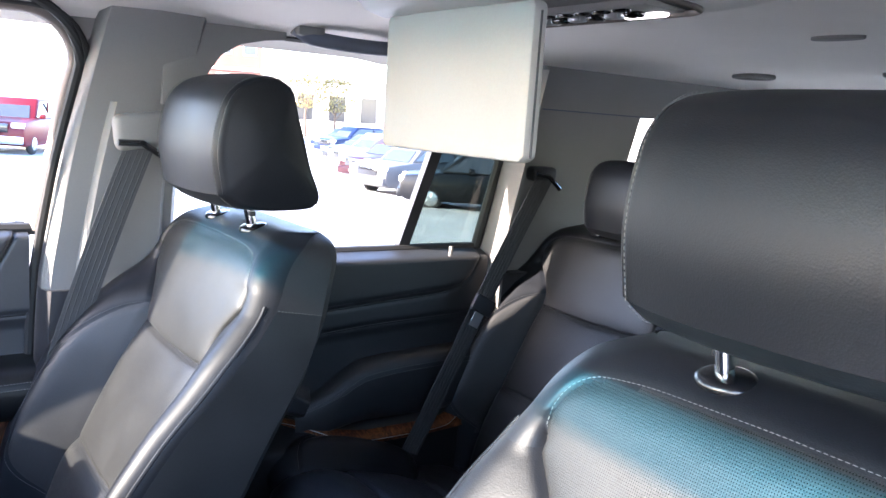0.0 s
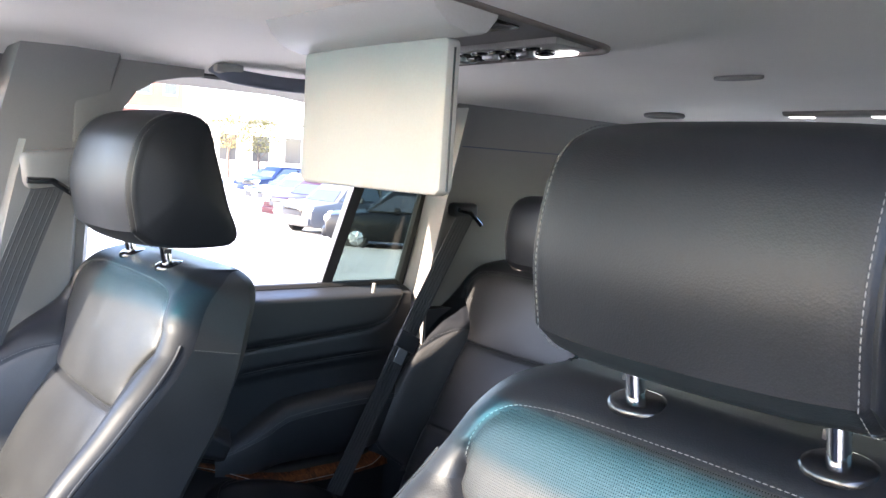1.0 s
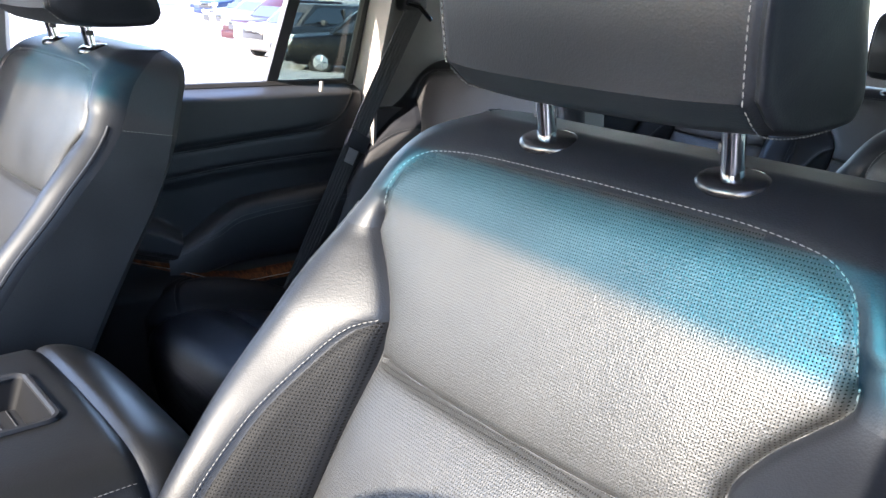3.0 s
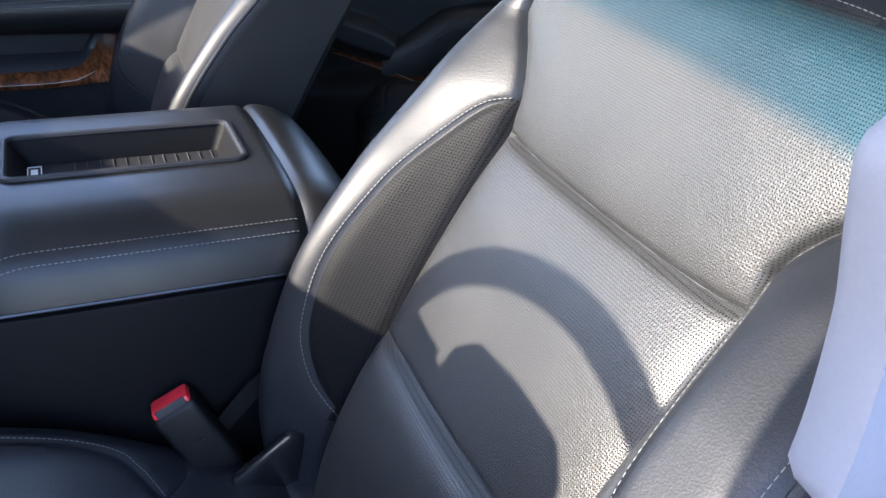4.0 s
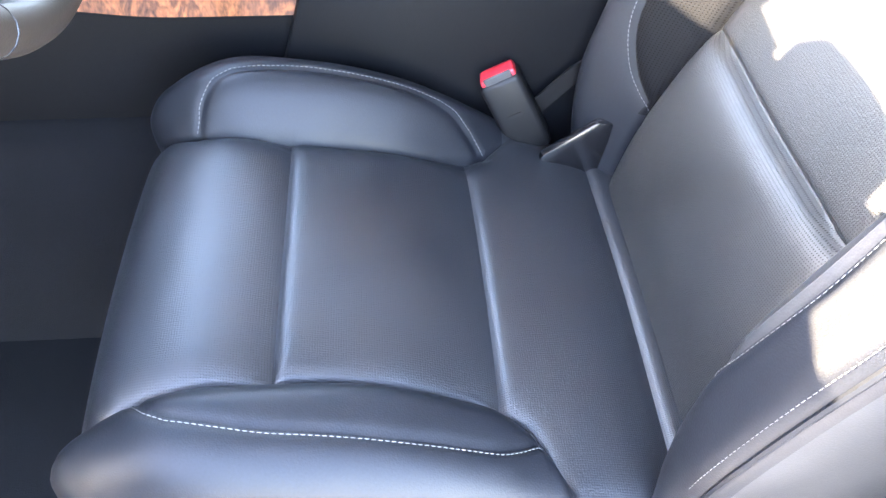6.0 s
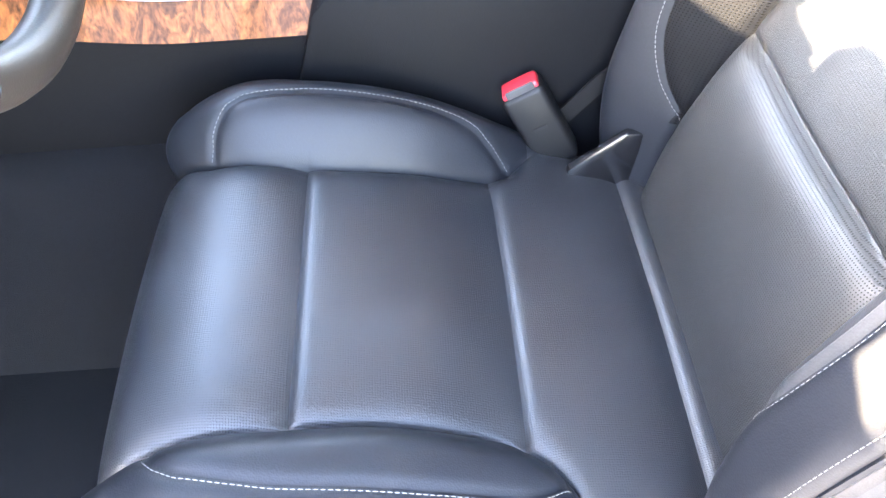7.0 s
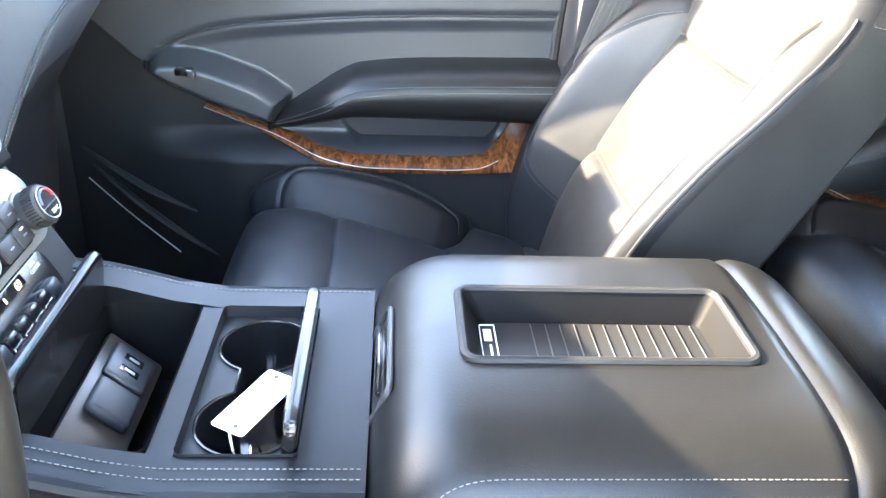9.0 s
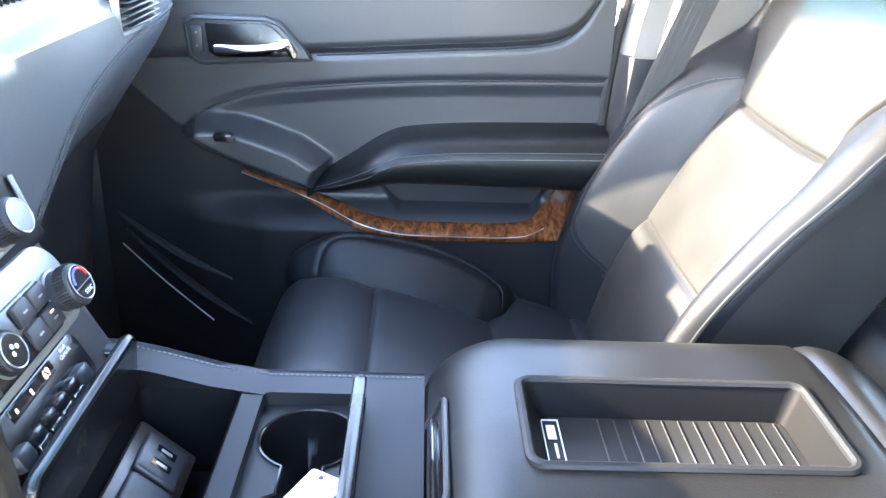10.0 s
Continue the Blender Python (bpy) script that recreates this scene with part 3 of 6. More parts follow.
def head_rest(parent):
    loop = spline(HPROF + [HPROF[0]], 72)[:-1]
    cy, cz = -.320, 1.509
    seam, depth = .119, .004
    half = [(x, 1 - .045 * (x / seam) ** 4) for x in np.linspace(0, seam - .004, 24)]
    half += [(seam - .002, .945), (seam - .0008, .93), (seam, .924), (seam + .0012, .932)]
    ns = len(half) - 2
    half += [(seam + .002 + depth * math.sin(q), .94 - .09 * (1 - math.cos(q))) for q in np.linspace(.2, 1.45, 8)]
    half += [(seam + .006 + .011 * (1 - k * k), .85 * k) for k in (.97, .93, .88, .8, .7, .58, .45, .3, .15)]
    both = [(-x, k) for x, k in reversed(half[1:])] + half
    mid = len(half) - 1
    rows = []
    for x, k in both:
        row = []
        for y, z in loop:
            bulge = .012 * max(0, 1 - (x / .13) ** 2) if y > cy else 0
            row.append(Vector((x + HX, cy + (y + bulge - cy) * k, cz + (z - cz) * k)))
        rows.append(row)
    grid_parts(rows, lambda i, j: "f" if mid - ns <= i < mid + ns else ("a" if i < mid else "b"),
               {"f": ("headrest_pad", LEATHER, ""), "a": ("headrest_side", LEATHER, ""), "b": ("headrest_side", LEATHER, "")}, parent, close=True)
    for row in (rows[0], rows[-1]):
        part("headrest_end", ([tuple(p) for p in row], [tuple(range(len(row)))]), LEATHER, parent)
    for sg in (-1, 1):
        i = mid + sg * (ns - 3)
        c = Vector((both[i][0] + HX, cy, cz))
        part("headrest_stitching", stitches([[tuple(p + (p - c).normalized() * .0018) for p in rows[i] + rows[i][:1]]], .0048, .0034, .0005), THREAD, parent, "pale stitching thread")
    for sx in (-.077 + HX, .077 + HX):
        post = part("headrest_post", tube([(sx, -.338, 1.355), (sx, -.328, 1.40), (sx, -.318, 1.445)], .0075, 14), CHROME, parent, "chrome post")
        part("post_notch", rbox(sx + .003, sx + .0085, -.332, -.321, 1.408, 1.415, .001), PLASTIC, post)
        bm = disc((sx, -.333, 1.390), .023, .010, (0, .18, 1), 24, .004, .019)
        bm.transform(Matrix.Translation((sx, 0, 0)) @ Matrix.Diagonal((1.25, 1, 1, 1)) @ Matrix.Translation((-sx, 0, 0)))
        part("post_guide", bm, COVER, parent, "black plastic guide sleeve")


def make_seat(at, label):
    s = thing("front_seat", label, "car seat", (0, 0, 0), "front seats")
    seat_back(s)
    seat_cushion(s)
    head_rest(s)
    s.location = at
    return s


C = 0.455


# ---- the cabin's shell ----
def sheet(rows):
    nj = len(rows[0])
    v = [tuple(p) for r in rows for p in r]
    f = [(i * nj + j, i * nj + j + 1, (i + 1) * nj + j + 1, (i + 1) * nj + j) for i in range(len(rows) - 1) for j in range(nj - 1)]
    return v, f


def solid(rows, offset):
    """A sheet of points given thickness by an offset vector, closed at its edges."""
    o = Vector(offset)
    nj, ni = len(rows[0]), len(rows)
    a = [Vector(p) for r in rows for p in r]
    n = len(a)
    v = [tuple(p) for p in a] + [tuple(p + o) for p in a]
    f = []
    for i in range(ni - 1):
        for j in range(nj - 1):
            q = (i * nj + j, i * nj + j + 1, (i + 1) * nj + j + 1, (i + 1) * nj + j)
            f += [q, tuple(k + n for k in reversed(q))]
    edge = [j for j in range(nj)] + [i * nj + nj - 1 for i in range(1, ni)] + [(ni - 1) * nj + j for j in range(nj - 2, -1, -1)] + [i * nj for i in range(ni - 2, 0, -1)]
    for p, q in zip(edge, edge[1:] + edge[:1]):
        f.append((q, p, p + n, q + n))
    bm = bmesh.new()
    vs = [bm.verts.new(p) for p in v]
    for q in f:
        bm.faces.new([vs[k] for k in q])
    bmesh.ops.recalc_face_normals(bm, faces=list(bm.faces))
    return bm


def structure(name, bm, mat, label, category):
    return tagged(part(name, bm, mat), label, category, kind="structure")


# floor: flat pan, toe board rising at the front, seat step in the rear
fl = [(-3.1, .72), (-1.75, .72), (-1.70, .62), (.55, .60), (.78, .61), (.98, .74), (1.10, .95), (1.12, 1.2)]
structure("floor", solid([[(x, y, z) for x in np.linspace(-.86, .86, 12)] for y, z in spline(fl, 60)], (0, 0, -.06)), CARPET, "black looped cabin carpet", "carpet")
ceil_prof = curve_fn([-.74, -.70, -.62, -.5, 0, .5, .62, .70, .74], [1.675, 1.70, 1.722, 1.732, 1.738, 1.732, 1.722, 1.70, 1.675])


def crown(y):
    return -0.02 * sstep(.15, .42, y) - .007 * (1 - sstep(-.68, -.60, y)) - .02 * sstep(-1.9, -3.0, y)


structure("ceiling", solid([[(x, y, ceil_prof(x) + crown(y)) for x in np.linspace(-.74, .74, 44)] for y in np.linspace(-3.1, .40, 60)], (0, 0, .05)), LINER, "pale grey cloth headliner", "ceiling")
structure("roof", solid([[(x, y, 1.80 - .05 * (x / .78) ** 4 + crown(y)) for x in np.linspace(-.78, .78, 12)] for y in np.linspace(-3.2, .36, 12)], (0, 0, .03)), BODY, "painted metal outer roof panel", "roof")


def tumble(z):
    """Half width of the side of the body at a height."""
    return float(np.interp(z, [.5, 1.27, 1.70, 1.8], [.86, .85, .735, .70]))


# outer sills and side frames
for sg, tag in ((1, "right"), (-1, "left")):
    structure("rocker_" + tag, rbox(min(sg * .78, sg * .90), max(sg * .78, sg * .90), -3.1, 1.15, .40, .64, .02), PLASTIC, "black door sill with scuff plate", "sill")
    # roof rail over the doors
    rows = [[(sg * (tumble(1.66) - .03), y, 1.688), (sg * (tumble(1.70) - .055), y, 1.710), (sg * (tumble(1.74) - .04), y, 1.735)] for y in np.linspace(-3.0, .42, 20)]
    structure("roof_rail_" + tag, solid(rows, (sg * .07, 0, .02)), LINER, "pale grey roof side rail", "trim")


def pillar_rows(sg, zs, y0, y1, inset):
    rows = []
    for z in zs:
        a, b = y0(z), y1(z)
        x = tumble(z) - inset(z)
        rows.append([(sg * (x + .02), a, z), (sg * x, a - .012, z), (sg * (x - .006), (a + b) / 2, z), (sg * x, b + .012, z), (sg * (x + .02), b, z)])
    return rows


def b_pillar(sg, tag):
    dy = 0 if sg > 0 else -.13
    y0 = curve_fn([.6, 1.15, 1.40, 1.69, 1.75], [v + dy for v in (-.03, -.040, -.064, -.118, -.13)])
    y1 = curve_fn([.6, 1.15, 1.40, 1.69, 1.75], [v + (dy * .5 if sg < 0 else .042) for v in (-.33, -.315, -.305, -.335, -.35)])
    p = thing("b_pillar_" + tag, "pale grey pillar trim over a black base", "pillar", kind="structure")
    # the left trim carries its shade in PILLARB's colour
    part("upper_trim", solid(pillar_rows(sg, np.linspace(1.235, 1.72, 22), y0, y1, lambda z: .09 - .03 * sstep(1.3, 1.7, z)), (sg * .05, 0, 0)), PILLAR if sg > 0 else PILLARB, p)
    part("lower_trim", solid(pillar_rows(sg, np.linspace(.62, 1.235, 12), y0, y1, lambda z: .10), (sg * .05, 0, 0)), PLASTIC, p, "black lower trim")
    # raised belt panel with its slot
    low = 1.245 if sg > 0 else 1.222
    front = curve_fn([1.222, 1.24, 1.258, 1.27, 1.321, 1.36, 1.386, 1.393, 1.44, 1.56], [-.145, -.128, -.114, -.1145, -.110, -.0995, -.094, -.105, -.107, -.13])
    rows = []
    for z in np.linspace(low, 1.56, 26 if sg > 0 else 60):
        x = tumble(z) - .105 + .03 * sstep(1.3, 1.7, z)
        a, b = y0(z) - .05, y1(z) + .03
        if sg < 0:
            back = -.163 - .1 * sstep(1.27, 1.40, z)
            rows.append([(-.748, front(z), z), (-.742, front(z) - .004, z), (-.743, (front(z) + back) / 2, z), (-.746, back, z)])
            continue
        rows.append([(sg * (x + .018), a + .006, z), (sg * x, a - .006, z), (sg * x, b + .006, z), (sg * (x + .018), b - .006, z)])
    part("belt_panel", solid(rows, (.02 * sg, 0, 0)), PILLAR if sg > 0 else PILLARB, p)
    if sg > 0:
        edge = [(y0(z) + .012, z) for z in np.linspace(.64, 1.615, 26)]
        ya, r = edge[-1][0], .098
        edge += [(ya + r * (1 - math.cos(q)), 1.615 + r * math.sin(q)) for q in np.linspace(.15, 1.5, 10)]
        part("door_seal", tube([(sg * (tumble(z) - .060), y, z) for y, z in edge], .008, 8), RUBBER, p, "black rubber door seal")
    return p


b_pillar(1, "right")
b_pillar(-1, "left")


def seat_belt(sg, top, low, label, tongue, housing=True, bend=0.0):
    """Webbing from a guide on the pillar down to the floor, with its latch plate."""
    b = thing("seat_belt", label, "seat belt", group="seat belts")
    top, low = Vector(top), Vector(low)
    pts = [top.lerp(low, t) + Vector((0, .004 * math.sin(t * 5) + bend * math.exp(-((t - .52) / .15) ** 2), 0)) for t in np.linspace(0, 1, 16)]
    d = (low - top).normalized()
    wide = d.cross(Vector((1, 0, 0))).normalized()
    web = part("webbing", ribbon(pts, wide, .0235, .0022, (1, 0, 0)), BELT, b)
    for k in (-.017, -.0085, 0, .0085, .017):
        part("webbing_rib", tube([p + wide * k - Vector((sg * .0015, 0, 0)) for p in pts], .0009, 5), BELT, web)
    if housing:
        hs = rbox(-.016, .016, -.047, .047, -.030, .030, .013, 3)
        hs.transform(Matrix.Translation(top + Vector((sg * .004, -.004, .022))) @ Matrix.Rotation(radians(-8), 4, "X"))
        part("guide_cover", hs, PILLAR, b, "pale grey guide cover")
    part("guide_loop", tube([top + wide * k + Vector((-sg * .012, 0, .002 - abs(k) * .3)) for k in np.linspace(-.04, .04, 11)], .0055, 8), GLOSS, b, "black guide loop")
    if tongue is not None:
        q = top.lerp(low, tongue) + Vector((0, bend * math.exp(-((tongue - .52) / .15) ** 2), 0))
        m = Matrix.Translation(q + Vector((-sg * .004, 0, 0))) @ Matrix.Rotation(math.atan2(d.y, -d.z), 4, "X")
        tg = part("latch_plate", rbox(-.006, .006, -.031, .031, -.028, .012, .005, 2, m), PLASTIC, b, "black latch plate with steel tongue")
        part("tongue", rbox(-.0015, .0015, -.014, .014, -.062, -.024, .001, 1, m), SATIN, tg, "steel tongue")
    return b


seat_belt(1, (.668, -.180, 1.494), (.735, .005, .90), "charcoal belt hanging from the pale pillar", None)
seat_belt(-1, (-.722, -.29, 1.490), (-.705, -.19, .72), "charcoal belt beside the driver seat", .47, True, .10)

# rear pillars, quarter windows, tailgate, all in pale trim
for sg, tag in ((1, "right"), (-1, "left")):
    c = thing("c_pillar_" + tag, "pale grey rear pillar trim over black base", "pillar", kind="structure")
    y0, y1 = (lambda z: -1.03 - .02 * sstep(1.3, 1.7, z)), (lambda z: -1.36 + .02 * sstep(1.3, 1.6, z))
    side = lambda z0, z1, ya, yb, n=8: solid([[(sg * (tumble(z) - .058), y, z) for y in np.linspace(ya, yb, 6)] for z in np.linspace(z0, z1, n)], (sg * .05, 0, 0))
    part("upper_trim", side(1.215, 1.605, -1.035, -1.40, 12), PILLAR, c)
    part("header_trim", side(1.609, 1.73, -1.035, -3.10), PILLAR, c)
    part("quarter_sill", side(1.215, 1.29, -1.404, -3.10), PILLAR, c)
    part("d_pillar", side(1.294, 1.605, -2.62, -3.10), PILLAR, c)
    part("trim_joint", rbox(min(sg * .70, sg * .74), max(sg * .70, sg * .74), -3.08, -1.04, 1.6055, 1.6085, 0), PILLARB, c)
    part("lower_trim", solid(pillar_rows(sg, np.linspace(.62, 1.215, 10), y0, lambda z: -3.1, lambda z: .09), (sg * .05, 0, 0)), PLASTIC, c, "black lower trim")
    part("edge_trim", solid([[(sg * (tumble(z) - .10), -1.03, z), (sg * (tumble(z) - .03), -1.015, z)] for z in np.linspace(.95, 1.69, 10)], (0, -.008, 0)), PILLAR, c, "pale edge trim")
    wq = thing("quarter_window_" + tag, "tinted rear quarter window glass", "window", kind="structure")
    part("pane", solid([[(sg * tumble(z), -1.36, z), (sg * tumble(z), -2.62, z)] for z in (1.29, 1.62)], (sg * .004, 0, 0)), TINT, wq)
structure("tailgate", rbox(-.86, .86, -3.22, -3.10, .45, 1.28, .02), PLASTIC, "closed tailgate with black inner trim", "tailgate")
structure("tailgate_header", rbox(-.78, .78, -3.20, -3.08, 1.62, 1.80, .02), LINER, "pale tailgate header trim", "trim")
structure("rear_window", rbox(-.80, .80, -3.17, -3.165, 1.27, 1.63, 0), TINT, "dark tinted rear window", "window")

# front: windscreen, front pillars, header, bonnet
HEAD_Y, HEAD_Z, GL = .405, 1.706, .60


def glass_z(y, x):
    return HEAD_Z - (y - HEAD_Y) * GL - .018 * (x / .75) ** 2


ws = structure("windscreen", sheet([[(x, y - .03 * (x / .75) ** 2, glass_z(y, x)) for x in np.linspace(-.75, .75, 24)] for y in np.linspace(.33, 1.20, 24)]), WSHIELD, "windscreen with a teal shade band on top", "windscreen")
structure("windscreen_header", solid([[(x, y - .03 * (x / .75) ** 2, 1.724 - .018 * (x / .75) ** 2 - .018 * sstep(.30, .40, y)) for x in np.linspace(-.76, .76, 18)] for y in (.28, .34, HEAD_Y)], (0, 0, .05)), LINER, "pale headliner edge above the windscreen", "trim")
for sg, tag in ((1, "right"), (-1, "left")):
    pts = [(sg * .690, .32, 1.69), (sg * .712, .55, 1.575), (sg * .772, .80, 1.43), (sg * .812, 1.02, 1.29)]
    structure("a_pillar_" + tag, tube(spline(pts, 14), lambda t: .072 - .034 * sstep(.25, .75, t), 12, squash=.8), PILLAR, "pale grey windscreen pillar trim", "pillar")
for sg, tag in ((1, "right"), (-1, "left")):
    rows = []
    for y in np.linspace(.36, 1.16, 16):
        xi = .628 + .04 * max(0, y - .45) / .2 + .05 * sstep(.66, .72, y)
        rows.append([(sg * x, y - .03 * (x / .75) ** 2, glass_z(y, x) - .005) for x in np.linspace(min(xi, .742), .75, 5)])
    structure("glass_border_" + tag, solid(rows, (0, 0, -.002)), RUBBER, "black printed border of the windscreen", "glass border")
structure("firewall", rbox(-.86, .86, 1.12, 1.20, .45, 1.24, .02), PLASTIC, "black bulkhead behind the dashboard", "bulkhead")
structure("bonnet", solid([[(x, y, 1.17 + .03 * math.cos(x * 1.5) - .06 * sstep(1.3, 2.2, y)) for x in np.linspace(-.9, .9, 10)] for y in np.linspace(1.18, 2.25, 10)], (0, 0, -.03)), BODY, "painted bonnet beyond the windscreen", "bonnet")
for sg in (1, -1):
    structure("front_wing_" + ("right" if sg > 0 else "left"), rbox(min(sg * .86, sg * .95), max(sg * .86, sg * .95), 1.05, 2.25, .5, 1.14, .04), BODY, "painted front wing", "wing")


for sg in (1, -1):
    structure("kick_panel_" + ("right" if sg > 0 else "left"), rbox(min(sg * .785, sg * .87), max(sg * .785, sg * .87), .795 if sg > 0 else .90, 1.14, .60, 1.34, .01), DOORP, "black kick panel beside the footwell", "trim")
structure("floor_tunnel", prism([(-.34, .60), (-.30, .66), (-.20, .815), (-.165, .832), (.165, .832), (.20, .815), (.30, .66), (.34, .60)], "y", .40, 1.13, .012), CARPET, "black carpeted tunnel under the console", "carpet")


# ---- doors ----
def poly_mask(p, poly, soft):
    inside = False
    n = len(poly)
    for i in range(n):
        (x0, y0), (x1, y1) = poly[i], poly[(i + 1) % n]
        if (y0 > p[1]) != (y1 > p[1]) and p[0] < (x1 - x0) * (p[1] - y0) / (y1 - y0) + x0:
            inside = not inside
    d = seg_dist(p, list(poly) + [poly[0]])
    return sstep(-soft, soft, d if inside else -d)


LINE_UP = curve_fn([-.08, -.025, .0, .02, .05, .092, .25, .40, .66, .9], [1.40, 1.36, 1.315, 1.278, 1.255, 1.244, 1.232, 1.221, 1.205, 1.19])
LINE_MID = curve_fn([-.1, .0, .25, .45, .519, .58, .62, .645, .66], [1.192, 1.190, 1.182, 1.166, 1.157, 1.140, 1.122, 1.10, 1.08])
ARM_TOP = curve_fn([-.1, 0, .20, .30, .335, .38, .44, .46], [1.118, 1.116, 1.110, 1.100, 1.085, 1.055, 1.016, 1.003])
SWITCH_POLY = [(.645, 1.088), (.628, 1.108), (.59, 1.109), (.535, 1.096), (.47, 1.072), (.428, 1.044), (.446, 1.000), (.50, 1.018), (.56, 1.040), (.612, 1.065)]
WOOD_TOP = spline([(.562, 1.022), (.50, 1.000), (.42, .977), (.357, .958), (.28, .950), (.15, .950), (.085, .955), (.055, .978), (.035, 1.006), (.005, 1.02), (-.02, 1.022)], 50)
WOOD_BOT = spline([(.568, 1.016), (.50, .988), (.42, .958), (.357, .936), (.28, .924), (.15, .923), (.085, .926), (.055, .928), (.035, .930), (.005, .931), (-.02, .931)], 50)


ARM_BOT = curve_fn([-.03, .15, .30, .36, .44, .456], [1.018, 1.022, 1.024, 1.014, .994, .996])
# ahead of y .645 the edge climbs with the dash shadow, painted by the lower panel
BELOW = curve_fn([-.03, .05, .085, .15, .28, .357, .42, .50, .562, .612, .645, .67, .70, .74, .80], [1.0, .97, .94, .937, .937, .947, .967, .994, 1.036, 1.062, 1.088, 1.104, 1.130, 1.165, 1.20])


def arm_depth(y):
    """How far the armrest stands out of the door; it thins towards its front tip."""
    return .088 * (.42 + .58 * sstep(.47, .34, y))


def door_relief(y, z):
    """How far the inner door panel stands out, at a place along and up the door."""
    h = .018
    h += .010 * sstep(LINE_UP(y) - .004, LINE_UP(y) + .02, z) - .004 * math.exp(-((z - LINE_UP(y)) / .006) ** 2)
    m = LINE_MID(y) if y < .66 else 1.05
    if y < .665:
        h -= .012 * sstep(m + .006, m - .03, z) * sstep(.665, .56, y)
        h -= .004 * math.exp(-((z - m) / .006) ** 2) * sstep(.665, .62, y)
    h += .058 * poly_mask((y, z), SWITCH_POLY, .014)
    h += .050 * sstep(.985, .93, z) * sstep(.72, .50, y)
    h -= .03 * poly_mask((y, z), [(.33, 1.005), (.06, 1.005), (.08, .972), (.30, .97)], .012)
    h -= .05 * sstep(1.315, 1.345, z) ** 2
    return h


def make_door(dy, dz, yfront, label, rear=False, fine=False):
    d = thing("rear_door" if rear else "passenger_door", label, "car door", kind="structure")
    X = .800

    def pt(y, z, lift=0.0):
        return (X - door_relief(y, z) - lift, y + dy, z + dz)
    yr = -.028
    ys = np.linspace(yr, yfront, 300 if fine else 190)
    zs = np.linspace(.66, 1.345, 260 if fine else 180)
    rows = [[Vector(pt(y, z)) for y in ys] for z in zs]

    def region(i, j):
        y, z = (ys[j] + ys[j + 1]) / 2, (zs[i] + zs[i + 1]) / 2
        if z > LINE_UP(y):
            return "up"
        if poly_mask((y, z), SWITCH_POLY, .002) > .5:
            return "sw"
        if z > LINE_MID(y) and y < .655:
            return "mid"
        return "recess" if z > BELOW(y) else "low"
    # rear panels take the darker DOORP: their dimmer light is put into the colour
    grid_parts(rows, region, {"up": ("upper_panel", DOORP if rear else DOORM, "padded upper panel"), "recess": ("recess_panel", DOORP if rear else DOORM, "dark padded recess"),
                              "sw": ("switch_panel", DOORP if rear else DOORM, ""), "mid": ("middle_panel", DOORP if rear else DOORM, ""), "low": ("lower_panel", LOWP, "black lower panel with painted front shade")}, d)
    deep = .5 if rear else 1.0
    arm_rows = []
    for y in np.linspace(-.03, .455, 70):
        t, b = ARM_TOP(y), min(ARM_BOT(y), ARM_TOP(y) - .004) - (.055 if rear else 0)
        k = arm_depth(y) * deep
        arm_rows.append([Vector((X - .004 - k * f, y + dy, z + dz)) for f, z in ((-.1, t + .004), (.25, t + .001), (.6, t - .003), (.80, t - .010), (.92, t - .020), (.98, t - .032 * min(1, (t - b) / .05)),
                                                                              (1.0, t + (b - t) * .50), (.99, t + (b - t) * .64), (.94, t + (b - t) * .80), (.84, t + (b - t) * .93), (.6, b), (-.1, b))])
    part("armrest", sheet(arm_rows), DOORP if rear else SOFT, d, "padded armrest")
    part("door_frame", rbox(X + .002, X + .07, yr + dy - .005, yfront + dy + .005, .60 + dz, 1.335 + dz, .01), PLASTIC, d)
    rim = [[Vector(pt(y, z, .004 + .006 * math.sin(math.pi * k))) * 1 for k, z in ((k, b[1] + (t[1] - b[1]) * k) for k in np.linspace(0, 1, 7)) for y in [t[0] + (b[0] - t[0]) * (1 - k)]] for t, b in zip(WOOD_TOP, WOOD_BOT)]
    w = part("wood_inlay", solid(rim, (.010, 0, 0)), WOOD, d, "glossy burl wood inlay")
    # satin line modelled in place of the reflection along the wood's crease
    part("inlay_glint", tube([pt(b[0] + (a[0] - b[0]) * .38, b[1] + (a[1] - b[1]) * .38, .0098) for a, b in zip(WOOD_TOP[:44], WOOD_BOT[:44])], .0007, 6), SATIN, w, "thin bright glint along the wood crease")
    up_line = [(y, LINE_UP(y)) for y in np.linspace(-.02, min(.42, yfront), 90) if LINE_UP(y) < 1.335]
    part("upper_stitching", stitches([[pt(y, z + .010, .0022) for y, z in up_line]]), THREAD, d, "pale stitching thread")
    part("panel_line", tube([pt(y, LINE_UP(y) - .002, -.001) for y in np.linspace(.004, min(.437, yfront), 70)], .0026, 6), PLASTIC, d)
    part("panel_line", tube([pt(y, LINE_MID(y) - .001, -.001) for y in np.linspace(-.02, .645, 90)], .0026, 6), PLASTIC, d)
    part("panel_line", tube([pt(y, z, -.001) for y, z in spline([(.645, 1.090), (.612, 1.064), (.56, 1.038), (.50, 1.015), (.446, .997)], 30)], .0026, 6), PLASTIC, d)
    # line added over the edge of the painted dash shadow; the door has no joint here
    if not rear:
        part("panel_line", tube([pt(y, BELOW(y), 0) for y in np.linspace(.645, .80, 30)], .0030, 6), LOWP, d)
